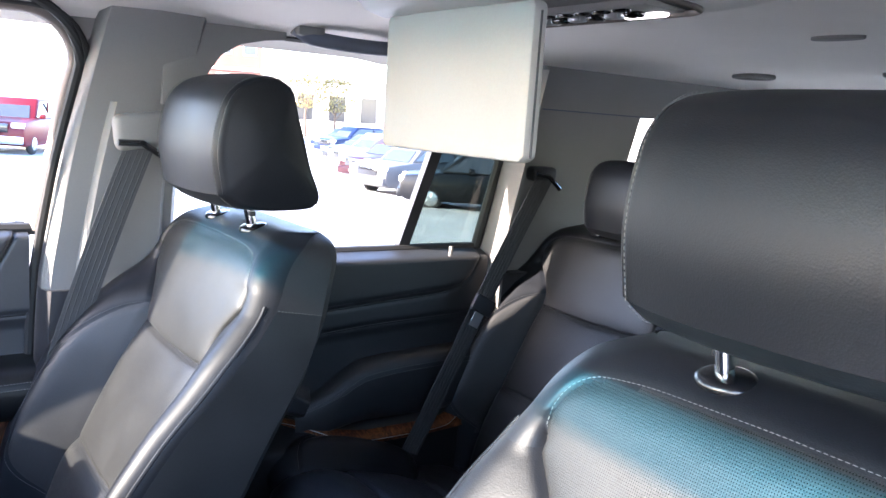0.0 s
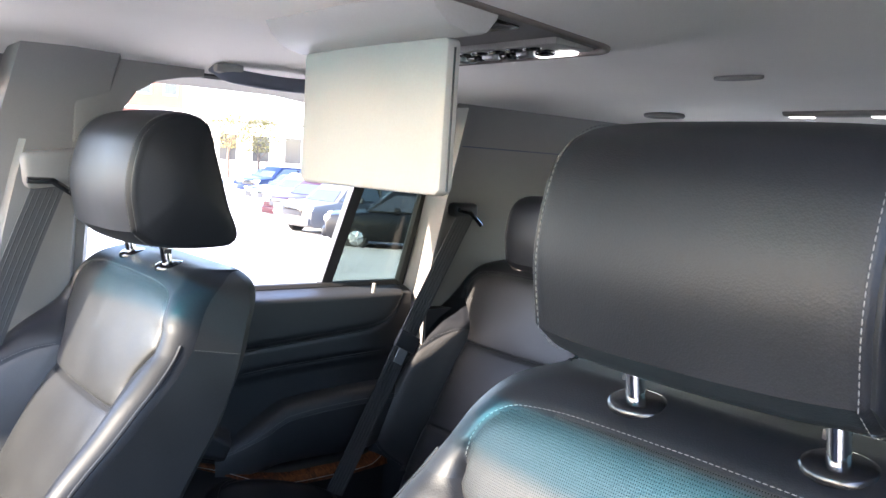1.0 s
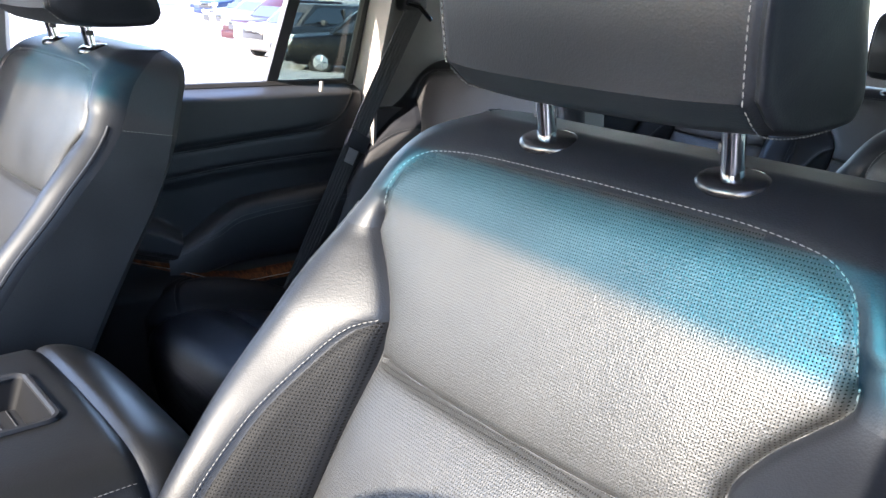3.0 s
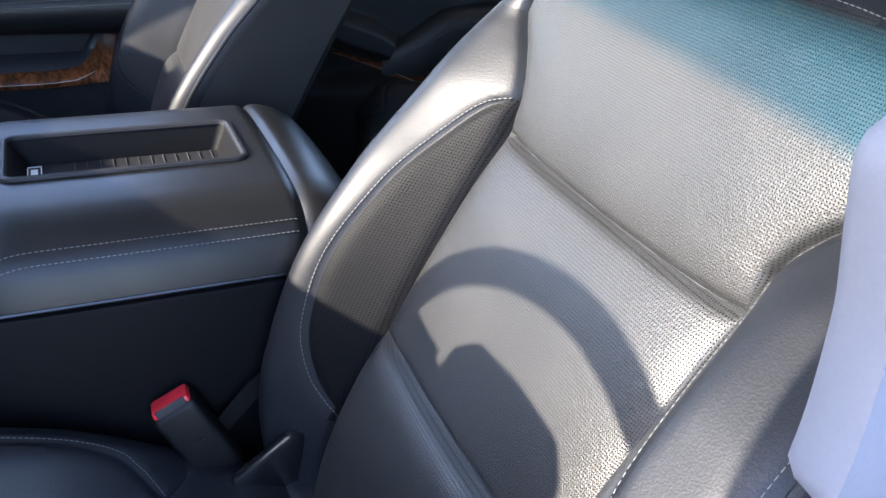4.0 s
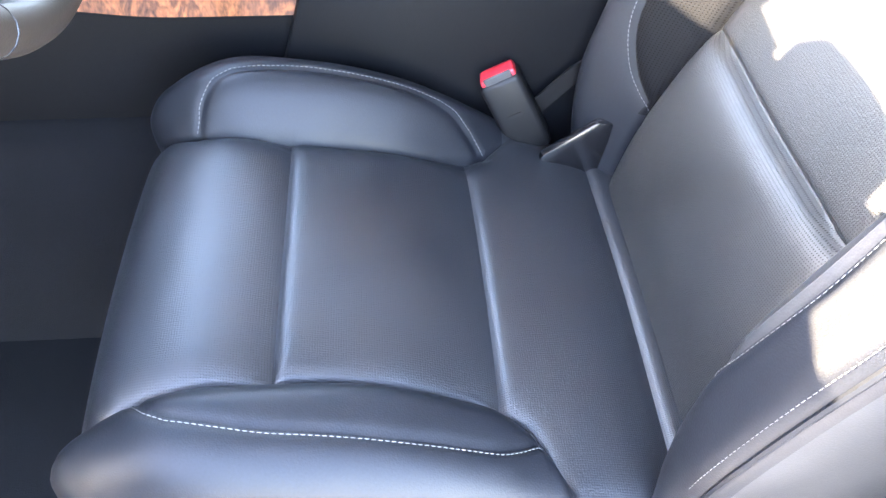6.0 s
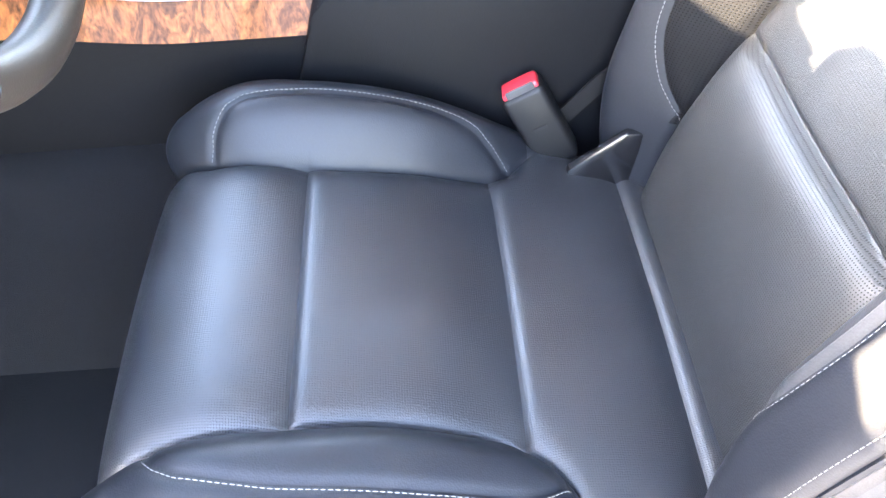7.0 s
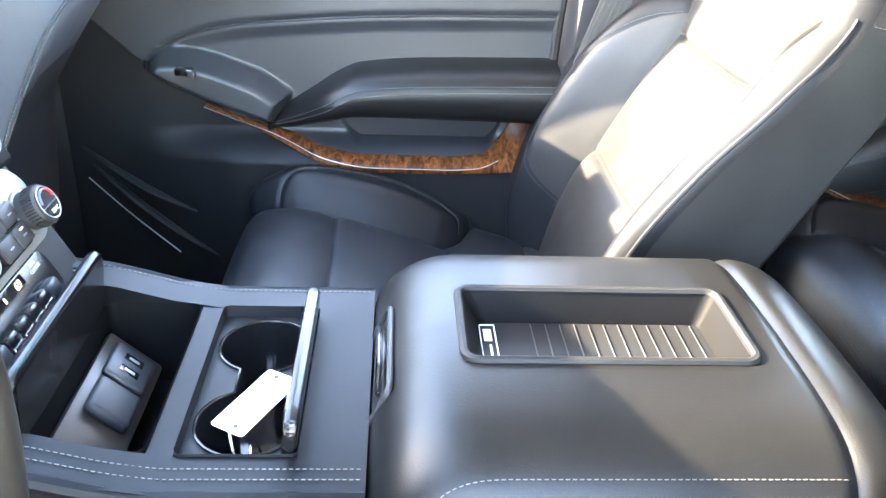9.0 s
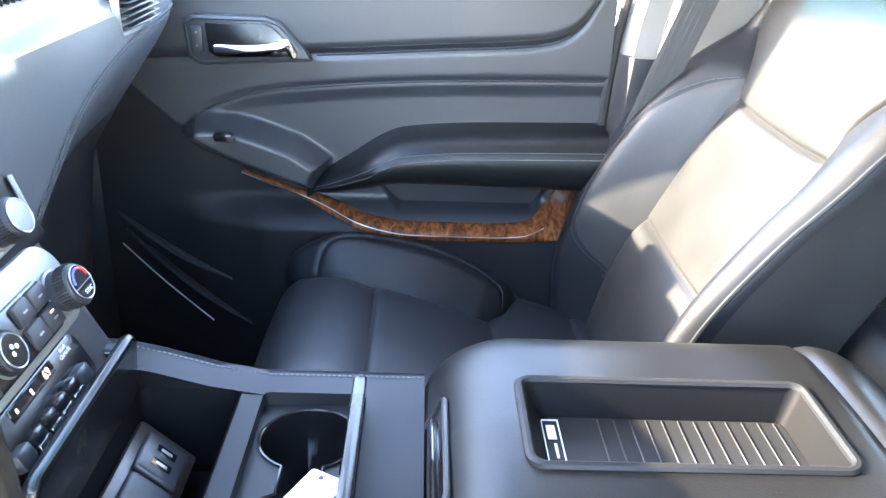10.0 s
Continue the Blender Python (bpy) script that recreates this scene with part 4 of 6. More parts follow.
    for k in (.024, .034):
        part("armrest_stitching", stitches([[(X - .0064 - arm_depth(y) * deep * (.945 if k < .03 else .985), y + dy, ARM_TOP(y) + dz - k * min(1, (ARM_TOP(y) - ARM_BOT(y)) / .06)) for y in np.linspace(-.02, .44, 70)]], r=.0007), THREAD, d, "pale stitching thread")
    if not rear:
        bm = prism([(.636, 1.268), (.628, 1.212), (.610, 1.201), (.438, 1.212), (.452, 1.232), (.487, 1.270), (.510, 1.277), (.62, 1.277)], "x", X - .050, X - .03, .005)
        bez = part("handle_bezel", bm, DOORM, d, "dark satin bezel")
        part("handle_recess", prism([(.600, 1.266), (.596, 1.222), (.580, 1.214), (.462, 1.219), (.470, 1.236), (.497, 1.262), (.51, 1.267)], "x", X - .0525, X - .045, .002), COVER, bez)
        part("bezel_rim", tube([(X - .0505, y, z) for y, z in ((.630, 1.262), (.623, 1.215), (.608, 1.207), (.447, 1.217), (.458, 1.232), (.490, 1.266), (.512, 1.272), (.615, 1.272))], .0018, 6, closed=True), DOORP, bez)
        part("handle", tube(spline([(X - .056, .585, 1.226), (X - .064, .54, 1.228), (X - .064, .50, 1.232), (X - .060, .478, 1.238), (X - .052, .466, 1.222)], 20), .0062, 10, squash=1.5), CHROME, bez, "chrome inner door handle")
        part("lock_switch", rbox(X - .056, X - .04, .603, .622, 1.222, 1.262, .003), PLASTIC, bez)
        for zz in (1.252, 1.232):
            part("lock_mark", rbox(X - .0568, X - .0558, .6105, .6135, zz - .0015, zz + .0015, 0), SATIN, bez)
        sw = part("window_switch", rbox(X - .086, X - .066, .562, .592, 1.090, 1.103, .004, 2, None), GLOSS, d, "black window switch")
        part("switch_lever", rbox(X - .090, X - .078, .558, .570, 1.088, 1.100, .003), PLASTIC, sw)
        part("seam_strip", tube(spline([(X - .055, .762, .900), (X - .075, .69, .840), (X - .095, .61, .780)], 12), .0012, 6), SATIN, d, "thin bright seam strip")
        for ya, za, yb_, zb_ in ((.755, .925, .545, .775), (.765, .955, .575, .860)):
            part("panel_ridge", tube([(X - .052 - .045 * t, ya + (yb_ - ya) * t, za + (zb_ - za) * t - .012 * math.sin(math.pi * t)) for t in np.linspace(0, 1, 10)], lambda t: .002 + .006 * math.sin(math.pi * t), 8), LOWP, d)
    else:
        part("lock_pull", tube([(X - .03, -.894, 1.262), (X - .032, -.894, 1.275), (X - .032, -.894, 1.284)], .0045, 8), PILLAR, d, "pale lock pull")
    return d


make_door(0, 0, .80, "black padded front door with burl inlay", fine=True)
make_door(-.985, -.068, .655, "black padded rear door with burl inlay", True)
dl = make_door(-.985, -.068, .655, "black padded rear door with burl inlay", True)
dl.matrix_basis = Matrix.Diagonal((-1, 1, 1, 1))


def window_frame(sg, ya, yb, zb, tag, split=None, pane=None):
    w = thing("window_" + tag, "open side window with black rubber frame", "window", kind="structure")
    zt = 1.702
    x = lambda z: sg * (tumble(z) - .025)
    if ya < 0:
        corner = [(ya + .06, 1.735), (ya + .06, 1.56), (ya - .003, 1.575), (ya - .018, 1.62), (ya - .040, 1.652), (ya - .075, 1.674), (ya - .125, 1.686), (ya - .16, 1.69), (ya - .16, 1.735)]
        part("corner_trim", prism(corner, "x", sg * .70 - .012, sg * .70 + .012, .002), PILLAR, w, "pale rounded corner trim")
    part("front_channel", tube([(x(z) + sg * .01, ya + (.03 if ya < 0 else 0) - .03 * (z - zb), z) for z in np.linspace(zb, zt - .03, 8)], .010, 8), RUBBER, w)
    rear = [(x(z), yb - (.05 if yb < -.5 else .16) * (z - zb), z) for z in np.linspace(zb, zt if yb < -.5 else zt - .085, 8)]
    if yb > -.5:
        # rounded upper corner of the front door opening
        yp = rear[-1][1]
        arc = [(x(zt - .085 + .085 * math.sin(q)), yp - .004 + .085 * (1 - math.cos(q)), zt - .085 + .085 * math.sin(q)) for q in np.linspace(0, math.pi / 2, 10)]
        part("corner_trim", solid([[p, (x(zt) - sg * .01, yp - .05, zt + .03)] for p in arc], (sg * .015, 0, 0)), PILLAR, w, "pale rounded corner trim")
        rear = rear[:-1] + arc + [(x(zt), yp + .2, zt)]
        part("rear_post", tube(rear, .015, 10), TAUPE, w, "taupe window post")
        part("post_seal", tube([(p[0] - sg * .012, p[1] - .014, p[2]) for p in rear], .006, 8), RUBBER, w)
    else:
        part("rear_channel", tube(rear, .012, 8), RUBBER, w)
    part("top_channel", tube([(x(zt), y, zt) for y in np.linspace(ya, yb, 8)], .012, 8), RUBBER, w)
    part("sill_channel", tube([(x(zb), y, zb) for y in np.linspace(ya, yb, 8)], .011, 8), RUBBER, w)
    if split:
        part("divider_bar", solid([[(x(z), split - .16 * (z - zb) - k, z) for k in (-.014, .014)] for z in np.linspace(zb, zt, 6)], (sg * .02, 0, 0)), PLASTIC, w)
        part("vent_pane", solid([[(x(z) + sg * .008, split - .16 * (z - zb), z), (x(z) + sg * .008, yb - .05 * (z - zb), z)] for z in (zb, zt)], (sg * .004, 0, 0)), PRIVACY, w, "dark tinted vent glass")
    if pane is not None:
        part("pane", solid([[(x(z) + sg * .008, ya, z), (x(z) + sg * .008, yb, z)] for z in (zb, zt)], (sg * .004, 0, 0)), pane, w)
    return w


window_frame(1, .62, -.045, 1.335, "front_right")
window_frame(1, -.280, -1.005, 1.272, "rear_right", split=-.80)
# the left window is unseen; its dark pane is added to dim the right C-pillar
window_frame(-1, -.325, -1.005, 1.272, "rear_left", split=-.80, pane=PRIVACY)


# driver's door, standing open
dd = make_door(0, 0, .80, "black padded driver door standing wide open")
dd.matrix_basis = Matrix.Translation((-.88, .82, 0)) @ Matrix.Rotation(radians(-68), 4, "Z") @ Matrix.Translation((.88, -.82, 0)) @ Matrix.Diagonal((-1, 1, 1, 1))
dd.name = "driver_door"


# ---- second and third row ----
driver = make_seat((-C, 0, 0), "black perforated leather driver seat with pale stitching")
driver.name = "driver_seat"


def seat_copy(name, label, group, at, flip=False, wide=1.0):
    s = copy_thing(driver, Matrix.Translation(at) @ Matrix.Diagonal((-wide if flip else wide, 1, 1, 1)))
    s.name = name
    return tagged(s, label, "car seat", group)


ps = seat_copy("passenger_seat", "black leather front passenger seat, creased and dusty", "front seats", (C + .030, .054, .0), True)
for ch in ps.children:
    if ch.name.startswith("headrest") and not ch.name.startswith("headrest_post"):
        ch.matrix_basis = Matrix.Translation((.0274, .0384, -.1164)) @ Matrix.Diagonal((1.12, 1.12, 1.08, 1))
for sx in (.53, -.53):
    s = seat_copy("captain_chair", "black leather second row captain chair", "second row seats", (sx, -.885, -.06), sx > 0, 1.12)
    for ch in s.children:
        if ch.name.startswith("headrest"):
            ch.matrix_basis = Matrix.Translation((.06, 0, -.036))
    ax = .285
    part("armrest", rbox(ax - .035, ax + .035, -.20, .16, 1.06, 1.15, .025, 3), LEATHER, s, "folded padded armrest")
for sx in (-.5, 0, .5):
    seat_copy("rear_bench_seat", "black leather third row seat", "third row seats", (sx, -1.90, -.10))


# ---- centre console ----
con = thing("centre_console", "black stitched centre console with burl sides", "console")
lid_h = curve_fn([0, .06, .11, .135, .155, .170, .179, .184], [1.096, 1.095, 1.092, 1.087, 1.077, 1.062, 1.044, 1.022])
TX, TY0, TY1 = .056, -.058, .182


def lid_z(x, y):
    z = lid_h(abs(x))
    r = max(0.0, (y - .175) / .085)
    z -= .075 * (1 - math.sqrt(max(0, 1 - min(r, 1) ** 2)))
    d = min(abs(y + .093), 1)
    z -= .006 * math.exp(-(d / .005) ** 2)
    if y < -.10:
        r = min((-.10 - y) / .085, 1)
        z -= .10 * (1 - math.sqrt(max(0, 1 - r * r)))
    return max(z, 1.0)


xs = sorted(set([round(v, 4) for v in np.linspace(-.184, .184, 57)] + [-TX, TX]))
ysl = sorted(set([round(v, 4) for v in np.linspace(-.185, .26, 84)] + [TY0, TY1]))
rows = [[Vector((x, y, lid_z(x, y))) for x in xs] for y in ysl]


def lid_region(i, j):
    y, x = (ysl[i] + ysl[i + 1]) / 2, (xs[j] + xs[j + 1]) / 2
    if abs(x) < TX and TY0 < y < TY1:
        return "hole"
    return "rear" if y < -.093 else "lid"


lp = grid_parts(rows, lid_region, {"hole": ("cut", LEATHER, ""), "lid": ("lid", SOFT, "padded black lid"), "rear": ("rear_cap", SOFT, "")}, con)
bpy.data.objects.remove(lp["hole"])
lid = lp["lid"]


def rrect(x0, x1, y0, y1, r, n=6):
    out = []
    for cx, cy, a in ((x1 - r, y1 - r, 0), (x0 + r, y1 - r, 90), (x0 + r, y0 + r, 180), (x1 - r, y0 + r, 270)):
        for k in range(n + 1):
            q = radians(a + 90 * k / n)
            out.append((cx + r * math.cos(q), cy + r * math.sin(q)))
    return out


def ring_wall(outer, z0, inner, z1):
    n = len(outer)
    v = [(x, y, z0) for x, y in outer] + [(x, y, z1) for x, y in inner]
    return v, [(i, (i + 1) % n, n + (i + 1) % n, n + i) for i in range(n)]


o2 = rrect(-TX + .003, TX - .003, TY0 + .003, TY1 - .003, .010)
i1 = rrect(-TX + .014, TX - .014, TY0 + .016, TY1 - .020, .008)
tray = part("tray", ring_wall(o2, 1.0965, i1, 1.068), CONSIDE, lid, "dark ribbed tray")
part("tray_rim", tube([(x, y, 1.0955) for x, y in rrect(-TX, TX, TY0, TY1, .012)], .0042, 8, closed=True), LOWP, tray)
part("tray_floor", ([(x, y, 1.0675) for x, y in i1], [tuple(range(len(i1)))]), LOWP, tray)
for k in range(12):
    y = TY0 + .024 + k * .0135
    part("tray_rib", rbox(-TX + .016, TX - .016, y - .0005, y + .0005, 1.0665, 1.0688, .0004, 1), PLASTIC, tray)
for x0, x1, y0, y1 in ((-.038, .038, .148, .149), (-.038, .038, .1615, .1625), (-.038, -.037, .148, .1625), (.037, .038, .148, .1625), (-.034, -.02, .151, .158), (.012, .03, .152, .159), (-.012, .006, .153, .155)):
    part("printed_mark", rbox(x0, x1, y0, y1, 1.0678, 1.0686, 0), WHITE, tray)
for sg in (-1, 1):
    for off in (0, .011):
        ln = [(sg * (.163 + off * .75), y) for y in np.linspace(-.085, .155, 50)]
        ln += [(sg * (.163 + off * .75 + .014 * t ** 2), .155 + (.062 + off * .6) * math.sin(t * 1.5)) for t in np.linspace(.05, 1, 16)]
        part("stitching", stitches([[(x, y, lid_z(x, y) + .0012) for x, y in ln]], .0050, .0034), THREAD, lid, "pale stitching thread")
part("lid_seam", tube([(-.1845, y, 1.021) for y in np.linspace(-.09, .215, 20)], .0022, 6), COVER, lid)
# latch on the lid's front
m = Matrix.Translation((0, .2475, 1.049)) @ Matrix.Rotation(radians(24), 4, "X")
lt = part("lid_latch", rbox(-.062, .062, -.006, .0045, -.034, .022, .004, 2, m), COVER, lid, "black lid latch")
part("latch_rim", tube([m @ Vector((x, .004, z)) for x, z in rrect(-.063, .063, -.035, .023, .008)], .0028, 8, closed=True), PLASTIC, lt)
part("latch_lip", rbox(-.050, .050, .003, .009, .002, .008, .002, 2, m), GLOSS, lt)
# sides of the console box
for sg in (-1, 1):
    rows = []
    for y in np.linspace(-.17, .268, 20):
        rows.append([Vector((sg * .182, y, 1.020 - .045 * sstep(.15, .262, y))), Vector((sg * .179, y, 1.0 - .035 * sstep(.15, .262, y))), Vector((sg * .172, y, .93)), Vector((sg * .172, y, .60))])
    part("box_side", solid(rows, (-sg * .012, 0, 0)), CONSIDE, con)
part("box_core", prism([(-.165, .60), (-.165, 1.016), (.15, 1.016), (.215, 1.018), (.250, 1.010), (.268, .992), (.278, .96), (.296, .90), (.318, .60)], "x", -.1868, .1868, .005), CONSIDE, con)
part("box_back", rbox(-.17, .17, -.185, -.165, .60, 1.02, .008), PLASTIC, con)
part("rear_vent_panel", rbox(-.11, .11, -.192, -.184, .80, .98, .004), GLOSS, con)
part("lid_underside", rbox(-.178, .178, -.165, .25, 1.0, 1.016, .003), PLASTIC, con)

# front deck with cup wells and bin
DZ = 1.043


def deck_z(y):
    return DZ - .003 + .030 * sstep(.40, .56, y)


def deck(x0, x1, y0, y1, name="deck_rail", mat=None, thick=.035, bev=.005):
    n = 8
    rows = [[Vector((x, y, deck_z(y))) for x in (x0, x1)] for y in np.linspace(y0, y1, n)]
    bm = solid(rows, (0, 0, -thick))
    return part(name, bm, mat or DECK, con)


deck(-.147, -.106, .258, .60)
deck(.106, .147, .258, .60)
deck(-.106, .106, .258, .311)
deck(-.106, .106, .404, .424, "deck_divider")
deck(-.106, .106, .516, .60)
for x in (-.120, -.131, .139):
    part("stitching", stitches([[(x, y, deck_z(y) + .001) for y in np.linspace(.262, .60, 40)]], .0050, .0034), THREAD, con, "pale stitching thread")
part("rail_edge", tube([(.146, y, deck_z(y) - .006) for y in np.linspace(.258, .62, 20)], .007, 8), DECK, con)
part("rail_edge", tube([(-.145, y, deck_z(y) - .006) for y in np.linspace(.258, .60, 20)], .007, 8), DECK, con)


def well(name, x0, x1, y0, y1, z0, z1, mat):
    o, i = rrect(x0, x1, y0, y1, .010), rrect(x0 + .004, x1 - .004, y0 + .004, y1 - .004, .008)
    v, f = ring_wall(o, z1, i, z0)
    n = len(o)
    v2 = v + [(x, y, z0) for x, y in i]
    return part(name, (v2, f + [tuple(range(2 * n, 3 * n))]), mat, con)


# near-black CONSIDE here puts the bin's inner shadow into the colour
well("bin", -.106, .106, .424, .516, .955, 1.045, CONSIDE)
# plate with a figure-eight opening for two cups
bm = bmesh.new()
CUPR, CUPX, CUPY = .042, .055, .357
eight = []
a0 = math.asin(.017 / CUPR)
for k in range(31):
    q = a0 + (2 * math.pi - 2 * a0) * k / 30
    eight.append((CUPX - CUPR * math.cos(q), CUPY + CUPR * math.sin(q)))
for k in range(31):
    q = a0 + (2 * math.pi - 2 * a0) * k / 30
    eight.append((-CUPX + CUPR * math.cos(q), CUPY - CUPR * math.sin(q)))
ov = [bm.verts.new((x, y, 1.030)) for x, y in rrect(-.106, .106, .311, .404, .006)]
ev = [bm.verts.new((x, y, 1.030)) for x, y in eight]
edges = [bm.edges.new((l[i], l[(i + 1) % len(l)])) for l in (ov, ev) for i in range(len(l))]
bmesh.ops.triangle_fill(bm, use_beauty=True, use_dissolve=False, edges=edges)
bad = [f for f in bm.faces if seg_dist((f.calc_center_median().x, f.calc_center_median().y), eight) < 1 and (
    any(math.hypot(f.calc_center_median().x - s * CUPX, f.calc_center_median().y - CUPY) < CUPR * .985 for s in (1, -1))
    or (abs(f.calc_center_median().x) < .02 and abs(f.calc_center_median().y - CUPY) < .0165))]
bmesh.ops.delete(bm, geom=bad, context="FACES_ONLY")
part("cup_plate", bm, LOWP, con)
ne = len(eight)
part("cup_well", ([(x, y, 1.030) for x, y in eight] + [(x * .97, CUPY + (y - CUPY) * .93, .955) for x, y in eight],
                  [(i, (i + 1) % ne, ne + (i + 1) % ne, ne + i) for i in range(ne)] + [tuple(range(ne, 2 * ne))]), GLOSS, con, "dark cup well")
part("cup_rim", tube([(x, y, 1.031) for x, y in eight], .0016, 6, closed=True), COVER, con)
# walls between plate and deck
v, f = ring_wall(rrect(-.106, .106, .311, .404, .006), DZ, rrect(-.1055, .1055, .3115, .4035, .006), 1.030)
part("well_wall", (v, f), LOWP, con)


def flap(y, z, lean, h, label):
    prof = rrect(-.104, .104, z - .014, z + h, .016, 8)
    bm = prism(prof, "y", -.006, .006, .005)
    bm.transform(Matrix.Translation((0, y, z)) @ Matrix.Rotation(radians(lean), 4, "X") @ Matrix.Translation((0, 0, -z)))
    return part("sliding_cover", bm, COVER, con, label)


flap(.3185, 1.035, 5, .038, "raised gloss black cover")
flap(.521, 1.052, 6, .056, "raised gloss black cover")
part("cover_pin", disc((.108, .42, 1.036), .005, .012, (1, 0, 0), 12), GLOSS, con)
# sockets in the bin
m = Matrix.Translation((.006, .490, 1.000)) @ Matrix.Rotation(radians(42), 4, "X") @ Matrix.Scale(.9, 4)
sp = part("socket_panel", rbox(-.105, .09, -.034, .034, -.006, .006, .004, 2, m), SOCKET, con, "bronze satin socket panel")
us = part("usb_plate", rbox(.022, .074, -.024, .024, .005, .015, .007, 3, m), DOORM, sp, "charging port plate")
for dx in (.034, .052):
    part("usb_port", rbox(dx, dx + .010, -.011, .011, .0148, .0158, .001, 1, m), GLOSS, us)
    part("port_edge", rbox(dx + .003, dx + .006, -.006, .006, .0157, .0163, 0, 1, m), SATIN, us)
part("outlet_cap", rbox(-.036, .014, -.024, .024, .005, .019, .009, 3, m), PLASTIC, sp, "black outlet cap")
# burl sides and footwell sides
for sg in (-1, 1):
    rows = []
    for y in np.linspace(.248, .80, 26):
        lift = .030 * sstep(.40, .60, y)
        top, bot = 1.022 + lift, .962 + lift * .6
        yb = y
        rows.append([Vector((sg * (.142 + .030 * k - .003 * math.sin(math.pi * k)), y + (yb - y) * k, top + (bot - top) * k)) for k in np.linspace(0, 1, 6)])
    w = part("side_inlay", solid(rows, (-sg * .010, 0, 0)), WOOD, con, "glossy burl wood side inlay")
    # modelled reflection line, as on the doors
    part("inlay_glint", tube([Vector(r[2]) + Vector((sg * .0035, 0, .003)) for r in rows], .0007, 6), SATIN, w)
    rows = [[Vector((sg * .148, y, deck_z(y) - .010)), Vector((sg * .142, y, deck_z(y) - .022))] for y in np.linspace(.258, .62, 10)]
    part("upper_side", solid(rows, (-sg * .02, 0, 0)), DECK, con)
    rows = [[Vector((sg * .168, y, .964 + .018 * sstep(.40, .60, y))), Vector((sg * .166, y, .80)), Vector((sg * .16, y, .60))] for y in np.linspace(.262, 1.05, 10)]
    part("lower_side", solid(rows, (-sg * .02, 0, 0)), CONSIDE, con)

# key tag and fob in the cup well
tag = thing("key_tag", "white paper key tag lying over the cupholder", "key tag")
bm = prism(rrect(-.038, .038, -.016, .016, .003, 3), "z", -.0004, .0004)
m_tag = Matrix.Translation((-.047, .350, 1.046)) @ Matrix.Rotation(radians(-30), 4, "Z") @ Matrix.Rotation(radians(-4), 4, "Y")
bm.transform(m_tag)
tg = part("card", bm, PAPER, tag)
for x in (-.031, .032):
    part("punch_hole", disc(m_tag @ Vector((x, .004 * (1 if x > 0 else -1), .0006)), .0022, .0006, m_tag.to_3x3() @ Vector((0, 0, 1)), 12), PLASTIC, tg)
fob = thing("key_fob", "black car key fob in the cupholder", "key fob")
part("fob_body", rbox(-.076, -.044, .328, .378, .975, .990, .007, 3), GLOSS, fob)
part("key_ring", tube([(-.062 + .012 * math.cos(q), .350 + .004 * math.sin(q), 1.0 + .012 * math.sin(q)) for q in np.linspace(0, 6.1, 24)], .0011, 6, closed=True), CHROME, fob, "steel key ring")
part("tag_cord", tube(spline([(-.076, .368, 1.047), (-.085, .362, 1.02), (-.074, .352, .995)], 8), .0011, 6), PAPER, fob, "white cord")

# belt buckle beside the driver seat
for sx, lab in ((-.214, "driver"), (.214, "passenger")):
    bk = thing("belt_buckle", "black belt buckle with a red release button", "belt buckle", group="belt buckles")
    m = Matrix.Translation((sx, .042, .872)) @ Matrix.Rotation(radians(-27), 4, "X") @ Matrix.Rotation(radians(8 if sx < 0 else -8), 4, "Y")
    part("buckle_body", rbox(-.017, .017, -.024, .024, -.062, .038, .007, 3, m), BUCKLE, bk)
    part("release_button", rbox(-.0135, .0135, -.0205, .0205, .030, .0445, .004, 2, m), RED, bk, "bright red button")
    part("button_slot", rbox(-.0145, -.012, -.016, .016, .036, .0455, .001, 1, m), PLASTIC, bk)
    part("stalk", tube([m @ Vector((0, 0, -.06)), m @ Vector((0, -.02, -.11)), (sx, -.05, .72)], .011, 10, squash=.5), PLASTIC, bk)
    part("embossed_mark", rbox(-.0178, -.0165, -.008, .008, -.01, -.006, 0, 1, m), SOFT, bk)


for sg, at in ((-1, -C), (1, C)):
    wd = thing("seat_trim_wedge", "black plastic trim wedge beside the seat cushion", "seat trim", group="seat trims")
    x0 = at - sg * .185
    dy = 0 if sg < 0 else .06
    part("wedge", prism([(.020 + dy, .800), (.013 + dy, .838), (-.045 + dy, .882), (-.062 + dy, .880), (-.062 + dy, .80)], "x", min(x0, x0 - sg * .012), max(x0, x0 - sg * .012), .003), COVER, wd)
    st_ = thing("buckle_strap", "short black webbing strap behind the belt buckle", "belt strap", group="belt straps")
    part("strap", ribbon([(at - sg * .25, .05, .78), (at - sg * .25, .012, .858), (at - sg * .25, -.03, .905), (at - sg * .25, -.07, .935)], (0, .7, .5), .010, .003, (1, 0, 0)), BUCKLE, st_)


# ---- dashboard ----
dash = thing("dashboard", "black stitched dashboard with silver trim", "dashboard")


SEAM = curve_fn([0, .12, .207, .345, .50, .66, .8], [1.10, 1.115, 1.168, 1.237, 1.268, 1.282, 1.285])


def seam_z(x):
    return SEAM(abs(x))


